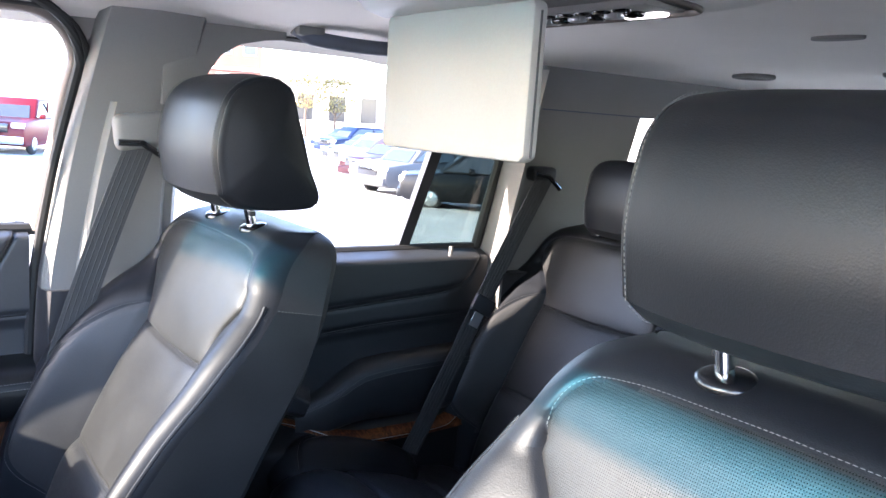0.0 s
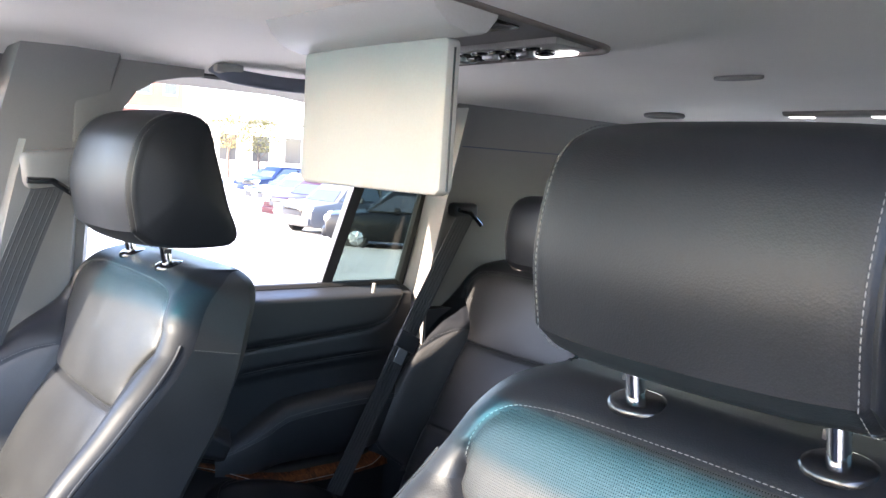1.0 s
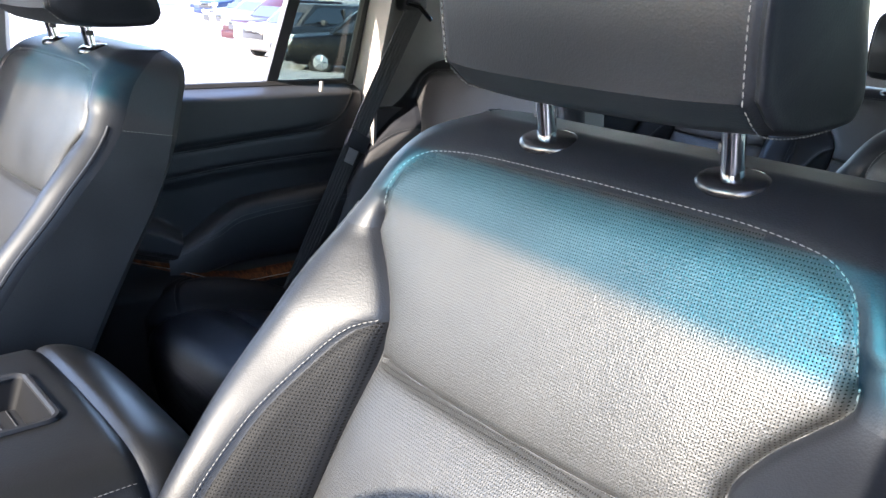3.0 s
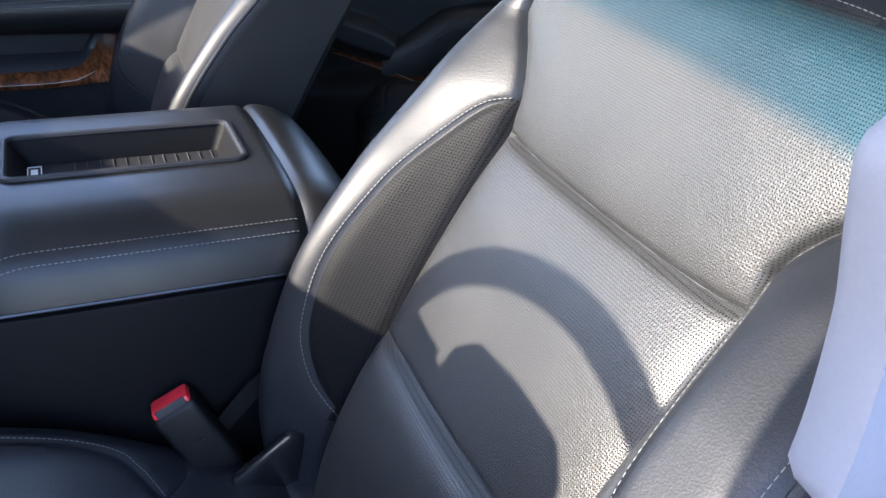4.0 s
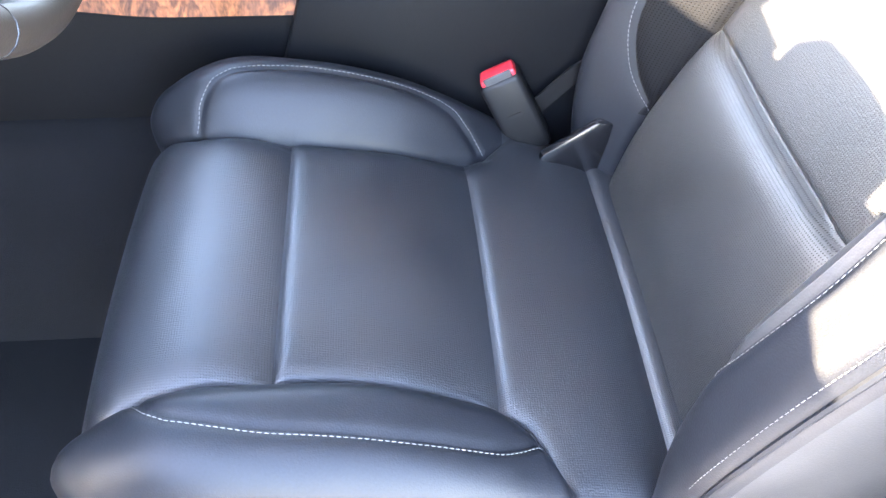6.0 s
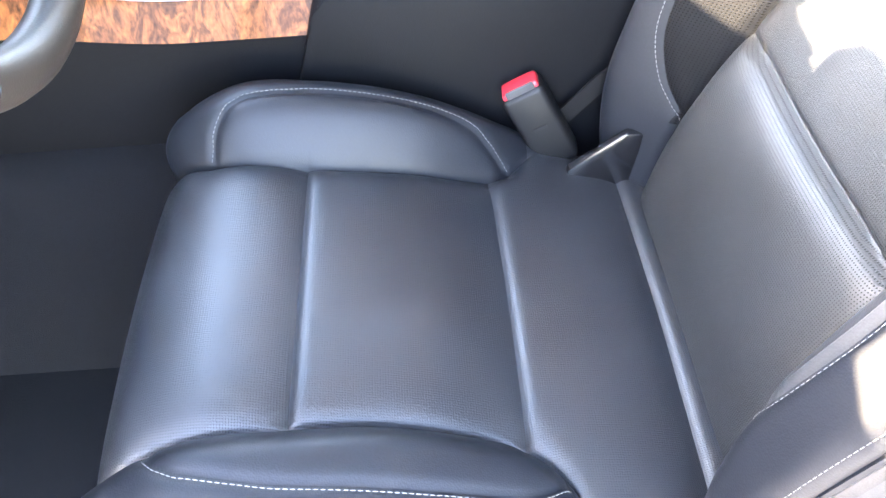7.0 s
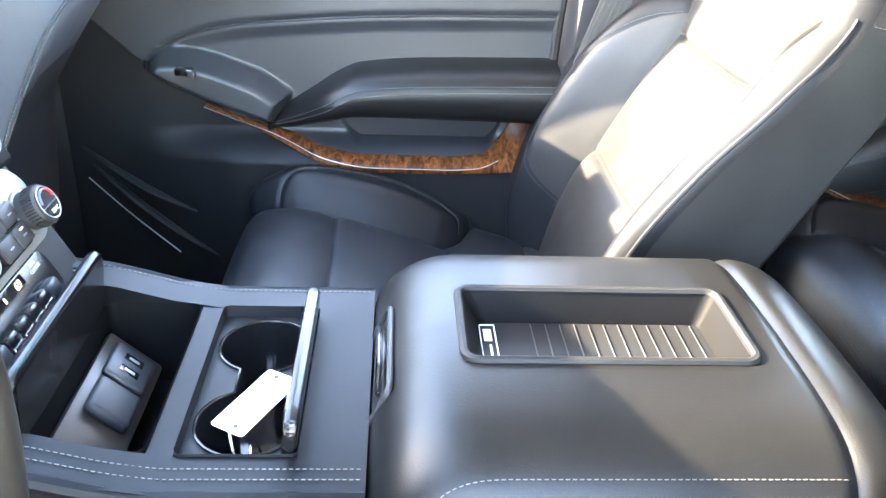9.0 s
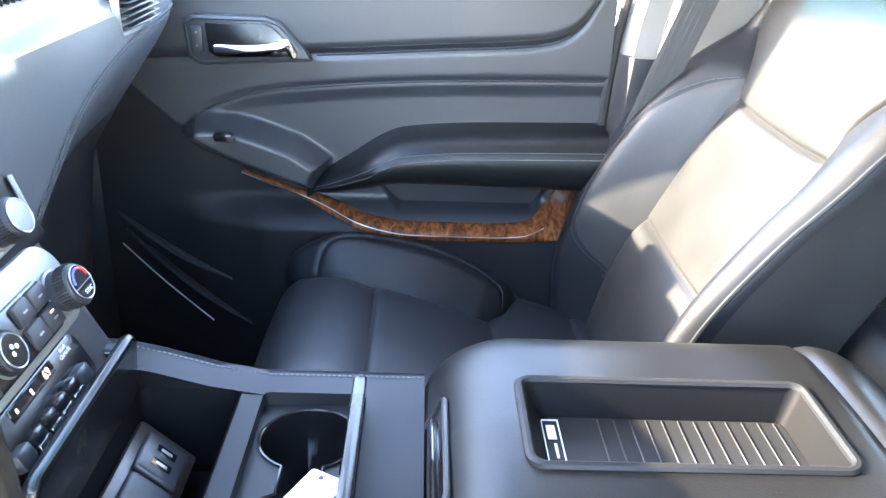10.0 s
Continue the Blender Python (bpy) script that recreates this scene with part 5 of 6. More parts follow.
def dash_prof(x):
    zs = seam_z(x)
    hd = .034 * math.exp(-((x + .455) / .19) ** 6)
    if x > -.10:
        k = sstep(-.10, .12, x)
        low = lambda a, b: a + (b - a) * k
        return spline([(1.14, 1.22), (.98, low(1.35, 1.325)), (.84, low(1.395, 1.350)), (.73, low(1.402, 1.350)), (.665, low(1.385, 1.342)), (.640, low(1.358, 1.332)), (.625, low(1.335, 1.320)), (.622, zs + .022), (.624, zs + .006), (.632, zs - .012),
                       (.668, zs - .065), (.72, zs - .14), (.765, zs - .22), (.80, .84), (.93, .66)], 70)
    return spline([(1.14, 1.22), (.98, 1.35), (.84, 1.395), (.73, 1.402 + hd), (.665, 1.385 + hd), (.640, 1.358), (.625, 1.335), (.622, zs + .030), (.624, zs + .008), (.632, zs - .012),
                   (.668, zs - .065), (.72, zs - .14), (.765, zs - .22), (.80, .84), (.93, .66)], 70)


dxs = np.linspace(-.80, .80, 90)
drows = [[Vector((x, y + .05 * max(0, (abs(x) - .62) / .18) ** 2, z)) for y, z in dash_prof(x)] for x in dxs]


def dash_region(i, j):
    z = drows[i][j].z
    y = drows[i][j].y
    zs = seam_z(dxs[i])
    if y > .66 and z > 1.28:
        return "top"
    return "pad" if z > zs - .11 else "low"


grid_parts(drows, dash_region, {"top": ("top_pad", DASHM, ""), "pad": ("knee_pad", DASHM, "stitched padded face"), "low": ("glovebox", PLASTIC, "black glovebox panel")}, dash)
part("seam_groove", tube([(x, .6215 + .05 * max(0, (x - .62) / .18) ** 2, seam_z(x) + .0155) for x in np.linspace(.13, .70, 60)], .0018, 6), RUBBER, dash)
for off in (.011, .020):
    part("stitching", stitches([[(x, .6205 + .05 * max(0, (x - .62) / .18) ** 2, seam_z(x) + off) for x in np.linspace(.13, .70, 90)]], .0050, .0034), THREAD, dash, "pale stitching thread")
# end vents and the silver strip under them
for sg in (1, -1):
    for k in range(6):
        part("vent_slat", rbox(sg * .525 - .058, sg * .525 + .058, .612, .650, 1.300 + k * .0072, 1.3025 + k * .0072, .001, 1), PLASTIC, dash)
    part("vent_frame", tube([(x, .626, z) for x, z in rrect(sg * .525 - .064, sg * .525 + .064, 1.294, 1.344, .012)], .005, 8, closed=True), SATIN, dash, "satin silver vent frame")
for k in range(26):
    x = .16 + k * .0135
    part("grille_fin", rbox(x, x + .004, .680, .725, 1.345, 1.356, .001, 1), GLOSS, dash)

# centre stack: a leaning panel
stack = thing("centre_stack", "silver framed climate control panel", "control panel")
ST_M = Matrix.Translation((0, .550, 1.085)) @ Matrix.Rotation(radians(-27), 4, "X")
part("stack_body", rbox(-.150, .150, .004, .16, -.07, .32, .02, 3, ST_M), PLASTIC, stack)
def prism_m(prof, y0, y1, bev):
    """A panel with the given outline, lying on the leaning stack."""
    bm = prism(prof, "y", y0, y1, bev)
    bm.transform(ST_M)
    return bm


part("stack_face", rbox(-.148, .148, -.002, .01, .10, .31, .012, 3, ST_M), DECK, stack)
part("control_plate", prism_m(rrect(-.130, .130, .032, .106, .030, 8), -.006, .006, .003), PLATE, stack, "satin silver control plate")
part("upper_trim", tube([ST_M @ Vector((x, -.004, z)) for x, z in spline([(-.135, .125), (-.11, .117), (0, .114), (.11, .117), (.135, .125), (.146, .16)], 40)], .0028, 8), PLATE, stack, "thin silver trim line")
part("button_field", prism_m(rrect(-.086, .086, .0395, .0845, .010), -.0085, .0, .002), COVER, stack)


def knob(x, z, r, label, deep=.030):
    c = ST_M @ Vector((x, -.003 - deep / 2, z))
    ax = ST_M.to_3x3() @ Vector((0, -1, 0))
    k = part("knob", disc(c, r, deep, ax, 36, .003, r * .94), PLASTIC, stack, label)
    part("knob_skirt", disc(ST_M @ Vector((x, -.007, z)), r * 1.12, .005, ax, 36, .002), PLATE, k, "satin knob skirt")
    for q in range(40):
        a = 2 * math.pi * q / 40
        p = ST_M @ Vector((x + r * .985 * math.cos(a), -.003 - deep / 2, z + r * .985 * math.sin(a)))
        part("grip_rib", tube([p, p + ax * deep * .36], .0008, 4), RUBBER, k)
    part("knob_face", disc(c + ax * (deep / 2 + .0002), r * .80, .0012, ax, 28), COVER, k)
    part("face_ring", tube([c + ax * (deep / 2 + .0008) + Vector((r * .80 * math.cos(q), 0, 0)) + ST_M.to_3x3() @ Vector((0, 0, r * .80 * math.sin(q))) for q in np.linspace(0, 6.283, 33)[:-1]], .0006, 5, closed=True), SATIN, k)
    return k, c + ax * (deep / 2 + .0016), ax


k1, kc, kax = knob(.100, .061, .0190, "black temperature knob with coloured arc", .027)
REDL, BLUEL = material("red_arc", (0.7, 0.03, 0.03), 0.4), material("blue_arc", (0.08, 0.10, 0.7), 0.4)
AMBER = material("display_glow", (0.3, 0.2, 0.12), 0.4)
AMBER.node_tree.nodes["Principled BSDF"].inputs["Emission Color"].default_value = (1.0, 0.72, 0.52, 1)
AMBER.node_tree.nodes["Principled BSDF"].inputs["Emission Strength"].default_value = 0.05
upv = ST_M.to_3x3() @ Vector((0, 0, 1))
rtv = Vector((1, 0, 0))
for a0_, a1_, mt in ((10, 85, REDL), (88, 170, BLUEL)):
    part("temperature_arc", tube([kc + rtv * .0122 * math.cos(radians(a)) + upv * .0122 * math.sin(radians(a)) for a in np.linspace(a0_, a1_, 12)], .0011, 6), mt, k1)
part("face_split", tube([kc + rtv * .0155 - upv * .002, kc - rtv * .0155 - upv * .002], .0004, 5), SATIN, k1)
k2, kc2, kax2 = knob(-.004, .061, .0170, "black fan knob", .016)
for a in (20, 110, 200):
    part("fan_mark", disc(kc2 + rtv * .004 * math.cos(radians(a)) + upv * .004 * math.sin(radians(a)), .002, .0004, kax2, 10), WHITE, k2)
knob(.080, .135, .018, "small black audio knob")
knob(-.080, .135, .018, "small black audio knob")
knob(-.100, .061, .0190, "black temperature knob")
for sx in (-1, 1):
    for z0, z1 in ((.042, .0615), (.0635, .082)):
        for x0, x1 in ((.030, .0545), (.0565, .082)):
            b = part("button", rbox(min(sx * x0, sx * x1), max(sx * x0, sx * x1), -.0125, -.004, z0, z1, .0025, 2, ST_M), PLASTIC, stack)
            xm = sx * (x0 + x1) / 2
            part("button_mark", rbox(xm - .0032, xm + .0032, -.0130, -.0122, z0 + .0080, z0 + .0095, 0, 1, ST_M), SOFT if sx < 0 else SATIN, b)
            if sx > 0 and z0 < .05 and x0 > .05:
                part("button_lamp", rbox(xm - .003, xm + .003, -.0130, -.0122, z0 + .014, z0 + .0155, 0, 1, ST_M), AMBER, b, "small amber lamp")
cpn = part("climate_panel", prism_m(rrect(-.088, .088, -.014, .031, .012), -.0035, .004, .002), COVER, stack, "gloss black rear climate panel")
dp = part("display", rbox(-.032, .040, -.0050, -.003, .0185, .0295, .001, 1, ST_M), GLOSS, stack, "dark strip display")


def text_part(body, size, m, mat, parent, name="lettering"):
    cu = bpy.data.curves.new(name, "FONT")
    cu.body, cu.size, cu.align_x, cu.align_y, cu.extrude = body, size, "CENTER", "CENTER", 0.0002
    cu.materials.append(mat)
    ob = new(name, cu)
    ob.parent = parent
    ob.matrix_basis = m
    return ob


UPR = Matrix.Rotation(radians(90), 4, "X")
text_part("69", .0105, ST_M @ Matrix.Translation((.027, -.0054, .0240)) @ UPR, AMBER, dp)
text_part("SYNC", .0054, Matrix.Translation(kc - upv * .0085 + kax * .0008) @ ST_M.to_3x3().to_4x4() @ UPR, WHITE, k1)
text_part("REAR", .0048, ST_M @ Matrix.Translation((.062, -.0042, .0262)) @ UPR, WHITE, cpn)
text_part("CLIMATE", .0048, ST_M @ Matrix.Translation((.062, -.0042, .0215)) @ UPR, WHITE, cpn)
part("seat_mark", rbox(.000, .003, -.0054, -.0048, .0215, .0265, .001, 1, ST_M), AMBER, dp)
part("bar_mark", rbox(-.025, -.022, -.0054, -.0048, .0222, .0258, .001, 1, ST_M), AMBER, dp)
for k in range(6):
    x0 = -.062 + k * .0215
    lv = part("toggle", rbox(x0, x0 + .0205, -.014, -.002, -.008, .0085, .004, 2, ST_M), DOORM if k in (0, 5) else COVER, stack)
    if 0 < k < 5:
        part("toggle_edge", rbox(x0 + .0008, x0 + .0197, -.0152, -.0125, -.0075, -.002, .0012, 2, ST_M), CHROME, lv, "chrome toggle edge")
# ramp from the stack to the console deck
rows = [[Vector((x, y, z)) for x in np.linspace(-.150, .150, 8)] for y, z in spline([(.555, 1.069), (.58, 1.075), (.60, 1.085), (.615, 1.11)], 8)]
part("console_ramp", solid(rows, (0, .01, -.04)), DECK, stack)
slot = part("switch_strip", rbox(.116, .134, .535, .585, 1.060, 1.0735, .003, 2), COVER, stack, "black switch strip")
for k in range(3):
    part("switch_slot", rbox(.119, .131, .539 + k * .015, .551 + k * .015, 1.073, 1.0752, .001, 1), PLASTIC, slot)
for sg in (1, -1):
    rows = [[Vector((sg * (.150 + .01 * t), .56 + .30 * t, 1.07 + .20 * t ** 1.2)), Vector((sg * (.158 + .008 * t), .56 + .34 * t, .93 + .05 * t))] for t in np.linspace(0, 1, 10)]
    part("stack_side", solid(rows, (-sg * .02, 0, 0)), DECK, stack)

part("tunnel", rbox(-.148, .148, .60, 1.12, .60, 1.16, .02), PLASTIC, stack)
part("stack_back", rbox(-.17, .17, .68, 1.0, .9, 1.36, .02), PLASTIC, stack)

# ---- steering wheel ----
wheel = thing("steering_wheel", "worn black leather steering wheel with silver spokes", "steering wheel")
WM = Matrix.Translation((-.451, .445, 1.314)) @ Matrix.Rotation(radians(90 - 15.7), 4, "X")
RW = .174
part("rim", tube([WM @ Vector((RW * math.cos(q), RW * math.sin(q), 0)) for q in np.linspace(0, 2 * math.pi, 97)[:-1]], .0166, 16, closed=True), WHEEL, wheel)


def on_rim(q, phi, r=.0168):
    """A place on the rim: q round the wheel, phi round its section (90 faces the driver, 180 the hub)."""
    f = radians(phi)
    return WM @ Vector(((RW + r * math.cos(f)) * math.cos(q), (RW + r * math.cos(f)) * math.sin(q), r * math.sin(f)))


for q0, q1 in ((-.86, -.14), (.20, .72), (2.42, 2.94), (3.28, 4.0)):
    lacing = []
    for q in np.arange(q0, q1, .030):
        lacing.append([on_rim(q, 128, .0171), on_rim(q + .017, 154, .0171)])
        lacing.append([on_rim(q + .017, 160, .0171), on_rim(q, 186, .0171)])
    part("rim_stitching", stitches(lacing, .05, .0052, .00045), DASHM, wheel, "grey cross stitching")
for q in (-1.0, .86, 2.28, 4.14):
    part("rim_seam", tube([on_rim(q + .03 * math.sin(radians(f)), f, .0166) for f in range(0, 360, 24)], .0006, 6, closed=True), COVER, wheel)
hub = part("hub", prism([(-.085, .035), (-.06, .062), (0, .068), (.06, .062), (.085, .035), (.08, -.03), (.045, -.072), (0, -.08), (-.045, -.072), (-.08, -.03)], "z", -.035, .022, .012), PLASTIC, wheel, "black airbag cover")
hub.matrix_basis = WM
emb = part("badge", disc((0, 0, .024), .018, .004, (0, 0, 1), 20, .001), SATIN, hub, "plain metal badge")
for a in (4, 176):
    q = radians(a)
    pts = [Vector((r * math.cos(q), r * math.sin(q) - .01 * (1 - r / .17), -.004)) for r in np.linspace(.07, .168, 8)]
    sp = part("spoke", tube(pts, lambda t: .030 - .010 * math.sin(math.pi * t), 10, squash=.45), PLASTIC, wheel)
    sp.matrix_basis = WM
    bz = part("spoke_bezel", tube([p + Vector((0, 0, .014)) for p in pts[2:]], lambda t: .021 - .003 * t, 10, squash=.35), SATIN, sp, "satin silver bezel")
for a in (250, 290):
    q = radians(a)
    sp = part("spoke", tube([Vector((.03 * math.cos(q) + r * math.cos(q), r * math.sin(q), -.006)) for r in np.linspace(.06, .170, 7)], .012, 10, squash=.5), PLASTIC, wheel)
    sp.matrix_basis = WM
part("column", tube([WM @ Vector((0, 0, -.03)), WM @ Vector((0, 0, -.12)), WM @ Vector((0, 0, -.30))], lambda t: .05 + .02 * t, 16), PLASTIC, wheel, "black column shroud")


# ---- overhead ----
over = thing("overhead_console", "pale overhead console with rear controls", "overhead console")
def ceil_at(x, y):
    return ceil_prof(x) + crown(y)


def rim_z(y):
    return 1.717 + .07 * (y + .29)


# the cloth runs down to the console's rim in a shallow slope
rings = []
for u in np.linspace(0, 1, 9):
    ring = rrect(-.160 - .15 * u, .160 + .15 * u, -.548 - .15 * u, -.292 + .15 * u, .03 + .08 * u)
    rings.append([(x, y, rim_z(max(min(y, -.292), -.548)) * (1 - sstep(0, 1, u)) + (ceil_at(x, y) - .001) * sstep(0, 1, u)) for x, y in ring])
nr = len(rings[0])
part("housing", ([v for r in rings for v in r], [(k * nr + i, k * nr + (i + 1) % nr, (k + 1) * nr + (i + 1) % nr, (k + 1) * nr + i) for k in range(8) for i in range(nr)]), LINER, over)
part("base_plate", ([(x, y, rim_z(y) + .002) for x, y in rrect(-.160, .160, -.548, -.292, .03)], [tuple(range(nr))]), PILLAR, over)
part("rim_frame", tube([(x, y, rim_z(y)) for x, y in rrect(-.160, .160, -.548, -.292, .03)], .0045, 10, closed=True), TAUPE, over, "taupe rim")
part("screen_recess", rbox(-.125, .125, -.430, -.365, 1.7065, 1.72, .002), GLOSS, over, "dark screen recess")
cp = part("control_plate", rbox(-.130, .130, -.545, -.480, 1.698, 1.72, .004, 2), SCREENP, over, "control plate with buttons")
for k in range(7):
    x = -.095 + k * .030
    b = part("button", rbox(x, x + .022, -.520, -.505, 1.692, 1.70, .003, 2), SATIN if k % 2 else GLOSS, cp)
    part("button_mark", rbox(x + .006, x + .015, -.515, -.511, 1.6935, 1.6942, 0), WHITE, b)
    part("button", rbox(x, x + .022, -.498, -.486, 1.695, 1.702, .003, 2), GLOSS, cp)
GLOW = material("lit_lens", (0.8, 0.8, 0.78), 0.3)
GLOW.node_tree.nodes["Principled BSDF"].inputs["Emission Color"].default_value = (1.0, 0.97, 0.92, 1)
GLOW.node_tree.nodes["Principled BSDF"].inputs["Emission Strength"].default_value = 0.35
part("reading_lamp", rbox(-.112, -.052, -.540, -.524, 1.694, 1.702, .004, 2), GLOW, cp, "lit reading lamp")
part("reading_lamp", rbox(.06, .115, -.540, -.524, 1.694, 1.702, .004, 2), LENS, cp)
scr = thing("ceiling_screen", "cream folding video screen hanging from headliner", "video screen")
hp = [(-.270, 1.742), (-.279, 1.722), (-.291, 1.702), (-.308, 1.689), (-.335, 1.683), (-.358, 1.688), (-.372, 1.705), (-.374, 1.742)]
part("hinge_housing", prism([(y, z) for y, z in hp], "x", -.158, .158, .006), SCREENP, scr, "rounded cream hinge housing")
bm = prism([(-.130, 1.536), (-.122, 1.530), (.134, 1.530), (.142, 1.536), (.142, 1.680), (.138, 1.685), (.085, 1.685), (.083, 1.70), (-.040, 1.70), (-.042, 1.685), (-.126, 1.685), (-.130, 1.680)], "y", -.009, .009, .004)
bm.transform(Matrix.Translation((0, -.340, 0)))
part("screen_panel", bm, SCREENP, scr)
part("screen_glass", rbox(-.113, .125, -.3505, -.3495, 1.545, 1.668, 0), GLOSS, scr, "dark screen glass")
part("panel_seam", tube([(-.1305, -.340, z) for z in np.linspace(1.535, 1.675, 8)], .0012, 6), PLASTIC, scr)

vent = thing("ceiling_vent", "round grey ceiling air vent", "air vent", group="ceiling vents")
part("ring", tube([(.045 * math.cos(q), .045 * math.sin(q), -.004) for q in np.linspace(0, 6.283, 33)[:-1]], .006, 8, closed=True), PILLAR, vent)
part("blade", rbox(-.035, .035, -.006, .006, -.006, -.002, .001, 1), PLASTIC, vent)
part("core", disc((0, 0, -.001), .030, .006, (0, 0, 1), 24, .001), PILLAR, vent)
vent.location = (.52, -1.58, ceil_at(.52, -1.58))
copy_thing(vent, Matrix.Translation((-.52, -1.58, ceil_at(.52, -1.58))))
dm = thing("dome_lamp", "ceiling lamp bar with two pale lenses", "ceiling lamp")
part("bezel", rbox(-.13, .13, -.022, .022, -.012, .004, .008, 3), PILLAR, dm)
for x in (-.09, .09):
    part("lens", rbox(x - .026, x + .026, -.012, .012, -.0145, -.010, .003, 2), GLOW, dm, "lit lamp lens")
dm.location = (.09, -1.62, ceil_at(0, -1.6))
clip = thing("coat_hook_cover", "oval grey ceiling trim cap", "trim cap")
part("cap", disc((0, 0, -.002), .036, .007, (0, 0, 1), 28, .002), PILLAR, clip)
clip.location = (-.02, -1.02, ceil_at(0, -1.0))
clip.scale = (1.2, .45, 1)
for sg in (1, -1):
    gh = thing("grab_handle", "dark folded grab handle above the door", "grab handle", group="grab handles")
    hx = sg * .672
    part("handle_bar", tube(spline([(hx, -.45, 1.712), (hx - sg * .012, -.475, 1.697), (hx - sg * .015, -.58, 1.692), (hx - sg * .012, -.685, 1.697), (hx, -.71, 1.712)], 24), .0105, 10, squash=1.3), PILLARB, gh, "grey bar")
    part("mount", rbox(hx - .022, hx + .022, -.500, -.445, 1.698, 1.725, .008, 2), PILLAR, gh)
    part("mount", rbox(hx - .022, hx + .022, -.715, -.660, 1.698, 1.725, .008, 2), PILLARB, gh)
seat_belt(1, (.705, -1.105, 1.452), (.735, -.79, .82), "charcoal second row belt across the pale pillar", .46, False)
part("belt_keeper", rbox(.70, .742, -1.14, -1.07, 1.44, 1.475, .012, 3), PLASTIC, tagged(thing("belt_anchor", "black belt anchor loop on rear pillar", "belt anchor"), ""))

# floor mat on the driver's side
fm = tagged(part("floor_mat", prism([(-.68, .42), (-.22, .42), (-.20, .72), (-.26, .86), (-.66, .86), (-.70, .70)], "z", .612, .622, .004), CARPET), "black carpet floor mat with bound edge", "floor mat")


# ---- outside ----
def ground_z(x, y):
    d = math.hypot(x, y)
    k = min(1.0, 24 / max(d, .1))
    return -.0136 * max(0.0, x * k) - .0509 * max(0.0, -y * k)


ASPHALT = material("sunlit_asphalt", (0.38, 0.375, 0.36), 0.9, spec=0.2, var=0.3, var_scale=0.35, grain=0.25, grain_scale=60, bump=0.6, bump_scale=90)
rad = [0.0, 1, 2, 3.5, 5, 7, 9, 12, 16, 21, 27, 35, 45, 55, 80, 140, 300, 900, 3000]
gr = [[Vector((r * math.cos(a), r * math.sin(a), ground_z(r * math.cos(a), r * math.sin(a)))) for a in np.linspace(0, 2 * math.pi, 97)] for r in rad]
tagged(part("ground", sheet(gr), ASPHALT), "pale sunlit parking lot asphalt", "ground", kind="structure")


